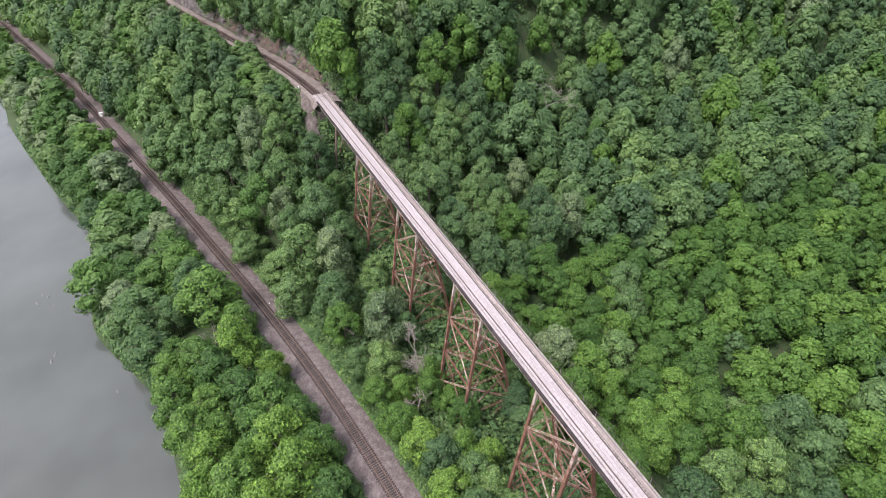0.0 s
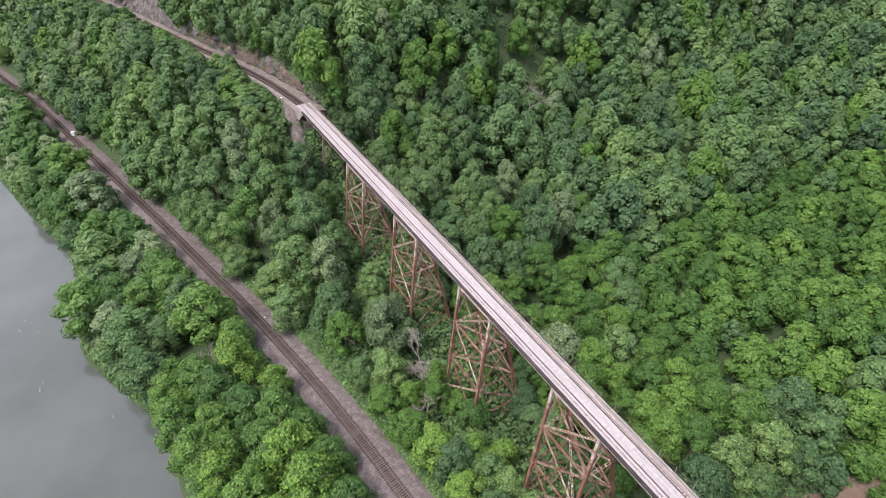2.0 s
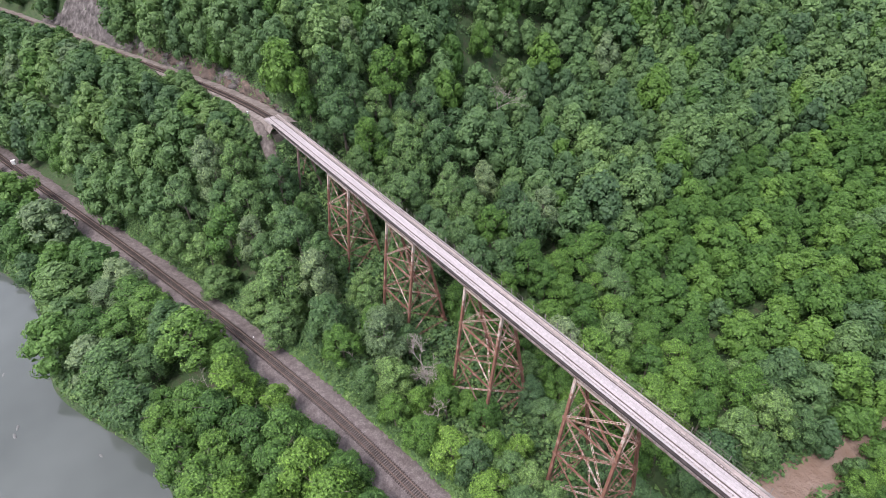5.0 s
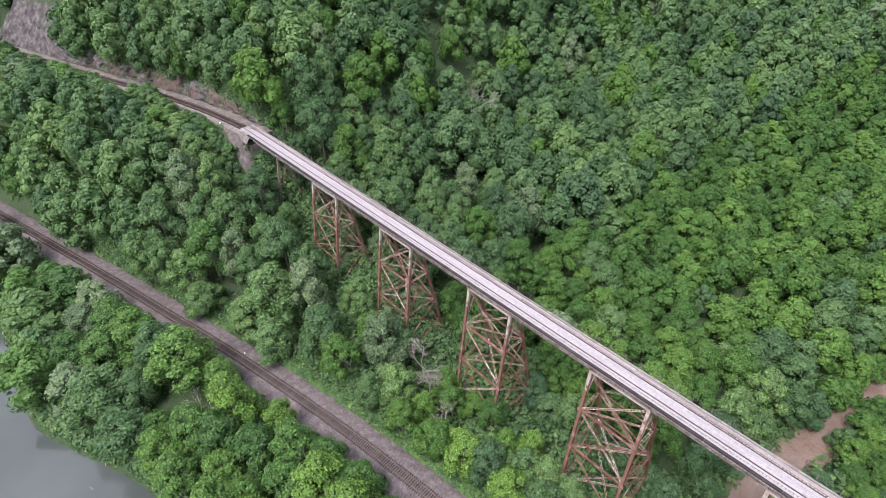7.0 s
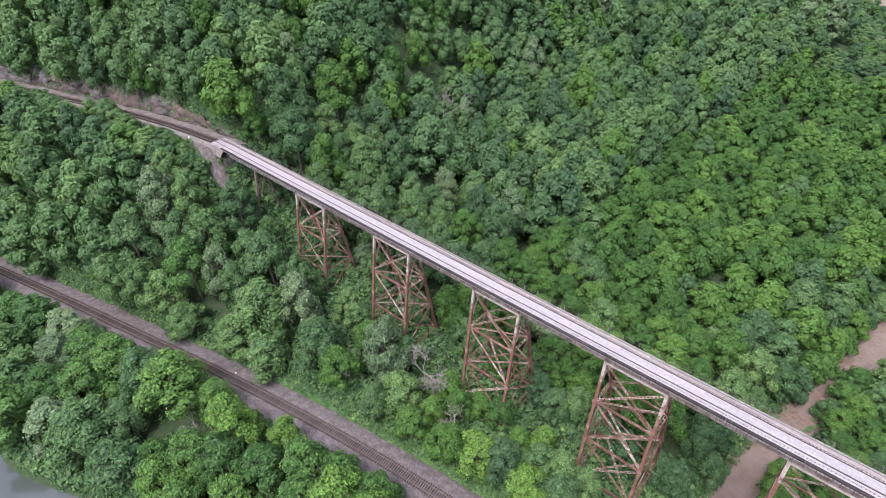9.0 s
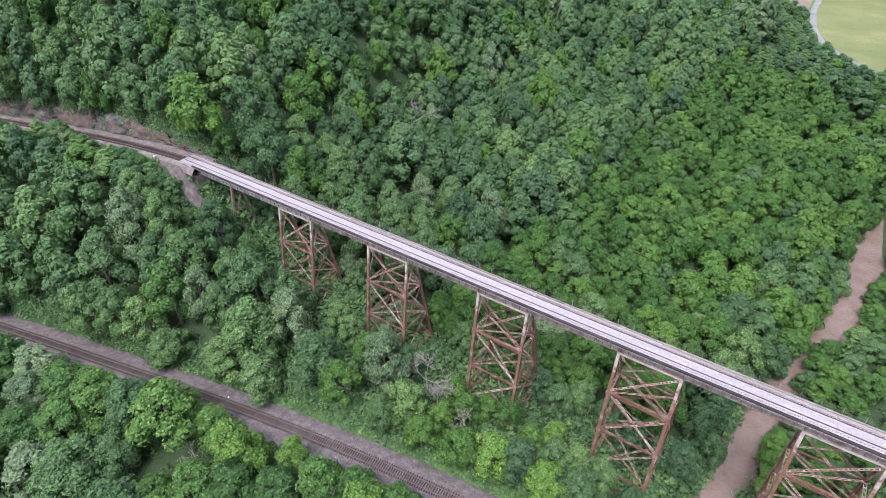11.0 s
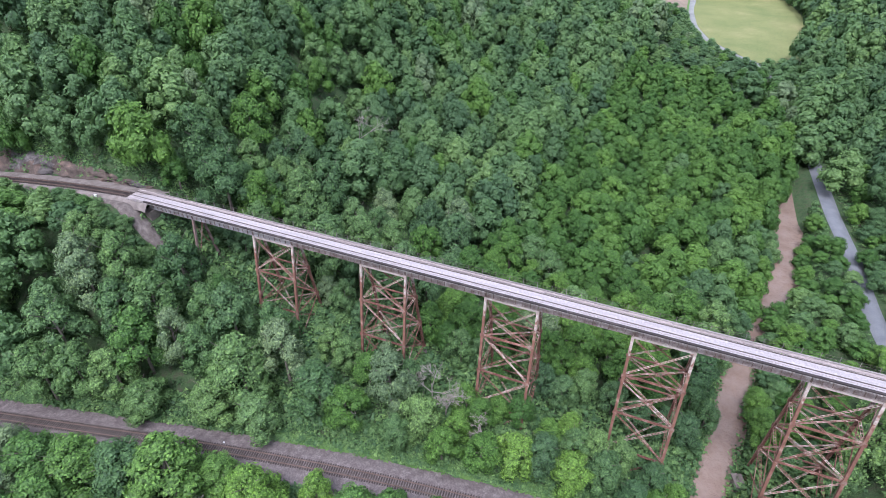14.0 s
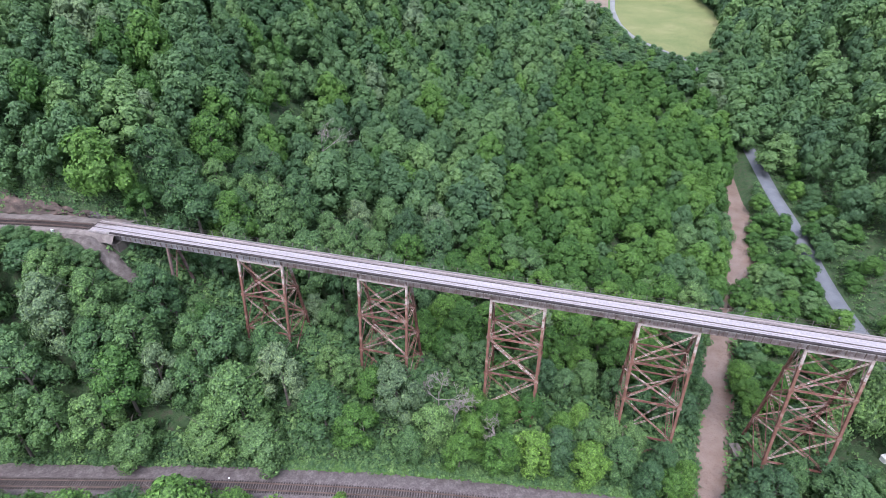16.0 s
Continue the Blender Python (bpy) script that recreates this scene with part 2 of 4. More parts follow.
def array_mesh(name, verts, faces, mat, smooth=False):
    """A mesh from numpy rows of corners; all faces have the same number of corners."""
    me = bpy.data.meshes.new(name)
    verts = np.asarray(verts, dtype=np.float32)
    faces = np.asarray(faces, dtype=np.int32)
    n, k = faces.shape
    me.vertices.add(len(verts))
    me.vertices.foreach_set("co", verts.ravel())
    me.loops.add(n * k)
    me.loops.foreach_set("vertex_index", faces.ravel())
    me.polygons.add(n)
    me.polygons.foreach_set("loop_start", np.arange(0, n * k, k, dtype=np.int32))
    me.polygons.foreach_set("loop_total", np.full(n, k, dtype=np.int32))
    if smooth:
        me.polygons.foreach_set("use_smooth", np.ones(n, dtype=bool))
    me.update(calc_edges=True)
    me.materials.append(mat)
    return me


def share(name, me, m, parent=None):
    ob = new(name, me)
    ob.parent = parent
    ob.matrix_local = m
    return ob


# ---- the lie of the land ----
DECK_Z = 36.3
RIVER_Z = 0.8


def table(x, rows):
    return np.interp(x, [r[0] for r in rows], [r[1] for r in rows])


TRACK_LOW = [(-420, -136), (-248, -84), (-206, -71), (-162, -60), (-115, -47.6), (-78, -38.1), (-62, -34.6), (-51, -31.3), (-40, -28.9), (-26, -26.1), (-11.5, -22.9), (-4, -21.9), (4.5, -20.7), (11.5, -19.8), (40, -16), (90, -12)]
TRACK_UP = [(-420, -88), (-248, -40), (-187.5, -24.2), (-159, -16.8), (-140, -11.8), (-122, -6.9), (-112, -4.5), (-103, -2.5), (-91, -0.6), (-84, 0.3), (-76, 0.96), (0, 0.96)]
SHORE = [(-420, -160), (-263, -107), (-196, -95), (-130, -76), (-97, -64.5), (-81, -65), (-59, -66), (-30, -53), (-10, -51), (30, -50), (120, -46)]
CREEK_X = [(-120, 30), (-40, 38), (0, 43), (30, 46.8), (48, 50.5), (66, 56), (88, 57.6), (110, 62), (140, 67), (190, 60), (230, 30), (300, 5), (600, -40)]
ROAD_X = [(20, 82.4), (44, 75.8), (55, 74.1), (80, 71.9), (98, 69.2), (128, 66.4), (160, 65), (200, 52), (210, 42), (232, 27), (255, 20), (285, 16), (340, 14), (420, 14)]
HILL = [(-900, 240), (-420, 150), (-260, 112), (-150, 76), (-107, 53), (-84, 40), (-76, 33.0), (-64, 22.0), (-45, 12.5), (-20, 9.5), (0, 7.6), (30, 5.6), (60, 5.5), (78, 7.0), (92, 9.0), (130, 33), (220, 80), (600, 180)]


def smoothed(rows, span=9.0):
    """The same line with its corners rounded."""
    xs = np.arange(rows[0][0], rows[-1][0] + 1, 3.0)
    ys = table(xs, rows)
    k = np.hanning(int(span) * 2 + 1)
    pad = np.pad(ys, int(span), mode="reflect", reflect_type="odd")
    return list(zip(xs, np.convolve(pad, k / k.sum(), "valid")))


SHORE = smoothed(SHORE, 4)


def smooth(a, b, v):
    t = np.clip((v - a) / (b - a), 0, 1)
    return t * t * (3 - 2 * t)


def valley(y):
    return table(y, [(-100, -1.0), (0, 0), (100, 3.0), (150, 5.0), (205, 11.5), (260, 12.5), (500, 20)])


def wobble(x, y):
    return 1.1 * np.sin(x * 0.11 + 1.3 * np.sin(y * 0.07)) * np.cos(y * 0.09 + 0.6) + 0.5 * np.sin(x * 0.31 + y * 0.23)


def height(x, y):
    x, y = np.asarray(x, dtype=float), np.asarray(y, dtype=float)
    yl, yu, ys, xc = table(x, TRACK_LOW), table(x, TRACK_UP), table(x, SHORE), table(y, CREEK_X)
    far = np.clip(y, 0, None)
    hill = table(x + 0.03 * far, HILL)
    z = hill + valley(far) + wobble(x, y)
    # the bench of the upper line, its rock cut above and the slope down to the lower line
    on = smooth(-70, -78, x)
    cut = np.minimum(z + 0.02 * np.clip(y - yu, 0, 60), DECK_Z - 0.9 + 1.5 * np.clip(y - yu - 5.2, 0, None))
    top = np.where(y > yu - 4.5, cut, DECK_Z - 0.7)
    z = np.where(y > yu - 4.5, z * (1 - on) + top * on, z * (1 - on) + np.minimum(z, DECK_Z - 0.7) * on)
    # the bridge's west end
    z = np.where((x > -93) & (x < -60) & (np.abs(y - 0.9) < 5.0), np.minimum(z, DECK_Z - 1.0 - 0.9 * np.clip(x + 74.8, 0, 11)), z)
    # down to the lower track
    start = np.where(x < -60, yu - 4.5, -2.0)
    start = np.maximum(start, yl + 14)
    down = smooth(0, 1, (y - (yl + 5.2)) / (start - yl - 5.2))
    down = 0.35 * down + 0.65 * np.clip((y - (yl + 5.2)) / (start - yl - 5.2), 0, 1)
    z = np.where(y < start, 7.0 + (z - 7.0) * down, z)
    # the river's bank and bed
    bank = np.clip((yl - 3.5 - y) / np.maximum(yl - 3.5 - ys, 1), 0, 2)
    z = np.where(y < yl - 3.5, 7.0 - 5.2 * smooth(0, 1, bank) - 3.5 * smooth(0.95, 1.25, bank), z)
    z = np.where(y < ys - 110, np.minimum(-1.7 + 0.4 * (ys - 110 - y), 60), z)
    # the creek's trench
    cz = creek_level(y)
    d = np.abs(x - xc) - 1.3 * smooth(54, 62, y) * smooth(118, 108, y)
    z = np.where((d < 12) & (y > ys - 5) & (y < 190), np.minimum(z, cz - 1.0 + 4.5 * smooth(2.2, 8.5, d)), z)
    # the road and the meadow
    xr = table(y, ROAD_X)
    dr = np.abs(x - xr)
    flat = (1 - smooth(4, 9, dr)) * smooth(15, 30, y)
    z = z * (1 - flat) + (road_level(y)) * flat
    mead = smooth(-2, 6, x - xr) * (1 - smooth(72, 92, x)) * smooth(192, 204, y) * (1 - smooth(330, 360, y))
    z = z * (1 - mead) + 17.6 * mead
    return z


def creek_level(y):
    return table(y, [(-60, 0.9), (0, 2.0), (90, 5.0), (190, 10.0)])


def road_level(y):
    return table(y, [(20, 6.6), (60, 7.4), (130, 10.0), (200, 17.4), (340, 18.0), (420, 21)])


def grown(lo, hi, step, out):
    core = list(np.arange(lo, hi + step, step))
    a, s = core[0], step
    left = []
    while a > -out:
        s *= 1.45
        a -= s
        left.append(a)
    b, s, right = core[-1], step, []
    while b < out:
        s *= 1.45
        b += s
        right.append(b)
    return np.array(left[::-1] + core + right)


def build_ground():
    xs, ys = grown(-330, 200, 2.5, 2600), grown(-190, 420, 2.5, 2600)
    X, Y = np.meshgrid(xs, ys)
    Z = height(X, Y)
    nx, ny = len(xs), len(ys)
    idx = np.arange(nx * ny).reshape(ny, nx)
    f = np.stack([idx[:-1, :-1], idx[:-1, 1:], idx[1:, 1:], idx[1:, :-1]], -1).reshape(-1, 4)
    ob = new("ground", array_mesh("ground", np.stack([X, Y, Z], -1).reshape(-1, 3), f, FLOOR, True))
    tagged(ob, "dark leafy forest floor rolling down to the river", "ground", kind="structure")


build_ground()


def ribbon(name, mat, rows, profile, lift, step=2.0, by_y=False, level=None):
    """A strip along a line: profile gives (offset across, height) pairs; it follows the line's own level."""
    lo, hi = rows
    s = np.arange(lo, hi + step, step)
    verts, n = [], len(profile)
    for v in s:
        for o, h in profile:
            verts.append((*by_y(v, o), 0.0) if by_y else (v, o, 0))
            verts[-1] = (verts[-1][0], verts[-1][1], level(verts[-1][0], verts[-1][1], v) + h + lift)
    f = [(i * n + j, i * n + j + 1, (i + 1) * n + j + 1, (i + 1) * n + j) for i in range(len(s) - 1) for j in range(n - 1)]
    return new(name, array_mesh(name, verts, f, mat, True))


def frame_along(rows, x):
    """The place and the heading of a line given as rows of x, y."""
    y = float(table(x, rows))
    d = Vector((2.0, float(table(x + 1, rows)) - float(table(x - 1, rows)), 0)).normalized()
    return Vector((x, y, 0)), d


LOW = smoothed(TRACK_LOW)
UP = smoothed(TRACK_UP, 5)
ROAD = smoothed(ROAD_X, 3)


def meadow_edge(y):
    """Where the meadow's sheet ends towards the wooded slope."""
    return 60 + 10 * np.sin((y - 195) / 140 * np.pi) - 12 * smooth(215, 200, y)


def beside(rows):
    def at(x, o):
        p, d = frame_along(rows, x)
        return p.x - d.y * o, p.y + d.x * o
    return at


def jag(v, k):
    return 0.7 * noise.noise((v * 0.21, k, 2.0)) + 0.5 * noise.noise((v * 0.8, k, 8.0))


def bed(name, mat, rows, lo, hi, profile, base, label):
    at = beside(rows)

    def side(v, o):
        k = jag(v, o) if abs(o) > 2.6 else 0
        return at(v, o + k)
    ob = ribbon(name, mat, (lo, hi), profile, 0.0, 1.5, side, lambda x, y, v: base)
    return tagged(ob, label, "track bed", kind="structure")


bed("ballast_bed_lower", BALLAST, LOW, -400, 85, [(-4.9, -0.9), (-3.9, 0.0), (-2.4, 0.04), (-1.7, 0.28), (1.7, 0.28), (2.4, 0.04), (3.9, 0.0), (4.9, -0.9)], 7.25, "pinkish grey ballast bed with a service strip beside the river line")
bed("ballast_bed_upper", GRAVEL, UP, -300, -75.6, [(-3.1, -1.2), (-2.3, -0.10), (-1.6, 0.12), (1.7, 0.12), (2.8, 0.0), (4.4, -0.5)], DECK_Z - 0.45, "beige gravel bed of the upper line on its hillside bench")


ob = ribbon("oiled_strip", OILED, (-400, -44), [(-1.55, -0.2), (-1.3, 0.0), (1.3, 0.0), (1.55, -0.2)], 0.30, 2.0, beside(LOW), lambda x, y, v: 7.25)
tagged(ob, "dark oil-stained ballast between the rails", "track bed", kind="structure")


def fan_path(v, o):
    w = 0.22 + 0.70 * float(smooth(-88, -78, v) * smooth(-66, -74, v)) + 0.5 * noise.noise((v * 0.5, o, 4.0))
    return v + 0.4 * noise.noise((v, o * 3, 1.0)), -2.5 - 1.6 * float(smooth(-84, -68, v)) + o * w


ob = ribbon("gravel_slope", SLOPE, (-89, -63.5), [(-2.0, -0.5), (-1.4, 0.02), (-0.5, 0.12), (0.5, 0.1), (1.4, 0.02), (2.0, -0.5)], 0.22, 0.8, fan_path, lambda x, y, v: float(height(x, y)))
tagged(ob, "bare beige gravel slope falling away beside the abutment", "gravel slope", kind="structure")


def rail_profile(bm, pts, z, w=0.09, h=0.17):
    """A rail along points: foot, web and head as one swept section."""
    sec = [(-w, 0), (-w, 0.03), (-0.02, 0.05), (-0.02, h - 0.05), (-w * 0.55, h - 0.04), (-w * 0.55, h), (w * 0.55, h), (w * 0.55, h - 0.04), (0.02, h - 0.05), (0.02, 0.05), (w, 0.03), (w, 0)]
    rings = []
    for i, p in enumerate(pts):
        d = (pts[min(i + 1, len(pts) - 1)] - pts[max(i - 1, 0)]).normalized()
        n = Vector((-d.y, d.x, 0))
        rings.append([bm.verts.new(p + n * a + Vector((0, 0, z + b))) for a, b in sec])
    for r, q in zip(rings, rings[1:]):
        for j in range(len(sec)):
            k = (j + 1) % len(sec)
            bm.faces.new((r[j], r[k], q[k], q[j]))


def track(name, rows, lo, hi, near, z, label, rail_mat, tie_mat):
    """Rails and ties; the ties in the near stretch are pieces of their own, the rest one mesh."""
    top = new(name)
    tagged(top, label, "railway track")
    for side in (-0.62, 0.62):
        at = beside(rows)
        bm = bmesh.new()
        rail_profile(bm, [Vector((*at(x, side), 0)) for x in np.arange(lo, hi, 2.0)], z + 0.06)
        part("rail", bm, rail_mat, top)
    bm = bmesh.new()
    add_box(bm, (0.23, 2.15, 0.20))
    tie = mesh_of("tie", bm, tie_mat)
    rest = bmesh.new()
    x, rng = lo, random.Random(4)
    while x < hi:
        p, d = frame_along(rows, x)
        m = Matrix.Translation(p + Vector((0, 0, z - 0.04))) @ Matrix.Rotation(math.atan2(d.y, d.x) + rng.uniform(-0.02, 0.02), 4, 'Z') @ Matrix.Translation((0, rng.uniform(-0.06, 0.06), rng.uniform(-0.015, 0.015)))
        if near[0] < x < near[1]:
            share("tie", tie, m, top)
        else:
            add_box(rest, (0.23, 2.15, 0.20), m)
        x += 0.46 * d.x
    far = part("tie_rest", rest, tie_mat, top)
    tagged(far, kind="stuff")
    return top


track("river_line_track", LOW, -398, 60, (-104, 24), 7.60, "rusty single railway track on creosoted ties beside the river", RAIL, TIE)
track("hillside_line_track", UP, -290, -81.2, (-140, -81.2), DECK_Z - 0.25, "dark rusty railway track leading off the bridge along the hillside", RAIL, TIE)


# ---- the trestle bridge ----
X_FIRST, PITCH, TOWER = -48.768, 24.384, 9.144
TOP_Z, PANEL, BATTER = 34.0, 7.62, 0.163
NEAR_Y, FAR_Y = 0.05, 2.1
SPAN_ENDS = (-76.0, 106.0)


def leg_bar(bm, a, b, out):
    """A riveted box leg: two side plates, an outer cover plate, batten plates on the inner side."""
    a, b = Vector(a), Vector(b)
    d = (b - a).normalized()
    out = (out - d * out.dot(d)).normalized()
    s = d.cross(out)
    for k in (-1, 1):
        box_between(bm, a + s * 0.20 * k, b + s * 0.20 * k, 0.035, 0.40, out)
    box_between(bm, a + out * 0.20, b + out * 0.20, 0.44, 0.03, out)
    n = int((b - a).length / 0.9)
    for i in range(n):
        p = a + d * (0.45 + i * 0.9)
        box_between(bm, p - out * 0.19, p - out * 0.19 + d * 0.35, 0.40, 0.02, out)


def laced_bar(bm, a, b, depth, face, lace=0.55, flange=0.06):
    """Two angles held apart by short plates, as laced bracing is; the open side shows on the given face."""
    a, b = Vector(a), Vector(b)
    d = (b - a).normalized()
    face = (face - d * face.dot(d)).normalized()
    s = face.cross(d)
    for k in (-1, 1):
        box_between(bm, a + s * depth / 2 * k, b + s * depth / 2 * k, flange, 0.08, face)
    n = max(3, int((b - a).length / lace))
    for i in range(n):
        p = a + (b - a) * ((i + 0.5) / n)
        box_between(bm, p - d * 0.09 + face * 0.04, p + d * 0.09 + face * 0.04, depth, 0.02, face)


def strut_bar(bm, a, b, face):
    """A channel strut with a closed web and two flanges."""
    a, b = Vector(a), Vector(b)
    d = (b - a).normalized()
    face = (face - d * face.dot(d)).normalized()
    s = face.cross(d)
    box_between(bm, a, b, 0.34, 0.03, face)
    for k in (-1, 1):
        box_between(bm, a + s * 0.17 * k + face * 0.06, b + s * 0.17 * k + face * 0.06, 0.05, 0.15, face)


def build_tower(panels):
    """A four-legged steel tower; its legs lean outward across the line."""
    top = new("trestle_tower")
    tagged(top, "rust-red riveted steel trestle tower carrying the bridge deck", "trestle tower", "towers under the bridge")

    def at(i, side, level):
        """i: 0 or 1 along the line; side: -1 or 1 across it; level: panel points below the cap."""
        drop = level * PANEL
        y = (NEAR_Y - BATTER * drop) if side < 0 else (FAR_Y + BATTER * drop)
        return Vector((i * TOWER, y, TOP_Z - drop))
    for i in (0, 1):
        for side in (-1, 1):
            bm = bmesh.new()
            leg_bar(bm, at(i, side, 0) + Vector((0, 0, 0.05)), at(i, side, panels + 0.12), Vector((0, side, 0)))
            part("leg", bm, LEG, top)
            bm = bmesh.new()
            foot = at(i, side, panels + 0.12)
            bmesh.ops.create_cone(bm, cap_ends=True, segments=4, radius1=1.15, radius2=0.75, depth=2.0, matrix=Matrix.Translation(foot - Vector((0, 0, 1.5))) @ Matrix.Rotation(radians(45), 4, 'Z'))
            part("footing", bm, OLD_STONE, top, "mossy stone footing")
            for lv in range(1, panels + 1):
                bm = bmesh.new()
                c = at(i, side, lv)
                add_box(bm, (0.75, 0.04, 0.8), Matrix.Translation(c + Vector((0, side * 0.23, 0))))
                part("gusset_plate", bm, RUST, top)
    for side in (-1, 1):
        face = Vector((0, side, 0.16)).normalized()
        bm = bmesh.new()
        strut_bar(bm, at(0, side, 0.02), at(1, side, 0.02), face)
        part("top_strut", bm, PALE_STEEL, top, "top strut in flaking pale paint")
        for lv in range(1, panels + 1):
            bm = bmesh.new()
            strut_bar(bm, at(0, side, lv), at(1, side, lv), face)
            part("strut", bm, RUST, top)
        for lv in range(panels):
            for a, b in ((0, 1), (1, 0)):
                bm = bmesh.new()
                off = face * (0.07 * (1 if a else -1))
                laced_bar(bm, at(a, side, lv + 0.04) + off, at(b, side, lv + 0.96) + off, 0.26, face)
                part("diagonal", bm, RUST_PALE if (lv + a) % 2 else RUST, top)
    for i in (0, 1):
        face = Vector((1 if i else -1, 0, 0))
        bm = bmesh.new()
        strut_bar(bm, at(i, -1, 0), at(i, 1, 0), face)
        part("cap_beam", bm, PALE_STEEL, top)
        for lv in range(1, panels + 1):
            bm = bmesh.new()
            laced_bar(bm, at(i, -1, lv), at(i, 1, lv), 0.34, Vector((0, 0, 1)), 0.7)
            part("cross_strut", bm, RUST_PALE if lv == 1 else RUST, top)
        for lv in range(panels):
            for a, b in ((-1, 1), (1, -1)):
                bm = bmesh.new()
                off = face * (0.07 * a)
                laced_bar(bm, at(i, a, lv + 0.05) + off, at(i, b, lv + 0.95) + off, 0.26, face)
                part("cross_diagonal", bm, RUST_PALE if lv == 0 else RUST, top)
    for lv in range(1, panels):
        for a, b in ((-1, 1), (1, -1)):
            bm = bmesh.new()
            laced_bar(bm, at(0, a, lv) + Vector((0, 0, 0.06 * a)), at(1, b, lv) + Vector((0, 0, 0.06 * a)), 0.22, Vector((0, 0, 1)), 0.8)
            part("plan_brace", bm, RUST_PALE, top)
    return top


tall = build_tower(4)
tall.matrix_basis = Matrix.Translation((X_FIRST + 2 * PITCH, 0, 0))
for k in (3, 4):
    copy_thing(tall, Matrix.Translation((X_FIRST + k * PITCH, 0, 0)))
short = build_tower(3)
short.matrix_basis = Matrix.Translation((X_FIRST + PITCH, 0, 0))
for k in (0, 5):
    copy_thing(short, Matrix.Translation((X_FIRST + k * PITCH, 0, 0)))


def build_bent():
    """The single bent between the abutment and the first tower."""
    top = new("trestle_bent")
    tagged(top, "slim rusty two-legged steel bent beside the abutment", "trestle bent")
    x = -64.3
    for s, y in ((-1, NEAR_Y), (1, FAR_Y)):
        bm = bmesh.new()
        leg_bar(bm, (x, y, TOP_Z + 0.1), (x, y + s * BATTER * 15, TOP_Z - 15), Vector((0, s, 0)))
        part("leg", bm, STIFF, top)
    bm = bmesh.new()
    strut_bar(bm, (x, NEAR_Y, TOP_Z), (x, FAR_Y, TOP_Z), Vector((-1, 0, 0)))
    part("cap_beam", bm, GIRDER, top)
    for a, b in ((0, 1), (1, 0)):
        bm = bmesh.new()
        ys = (NEAR_Y - 0.3, FAR_Y + 0.3)
        laced_bar(bm, (x + 0.1 * a, ys[a], TOP_Z - 0.6), (x + 0.1 * a, ys[b], TOP_Z - 7), 0.26, Vector((1, 0, 0)))
        part("diagonal", bm, RUST, top)


build_bent()


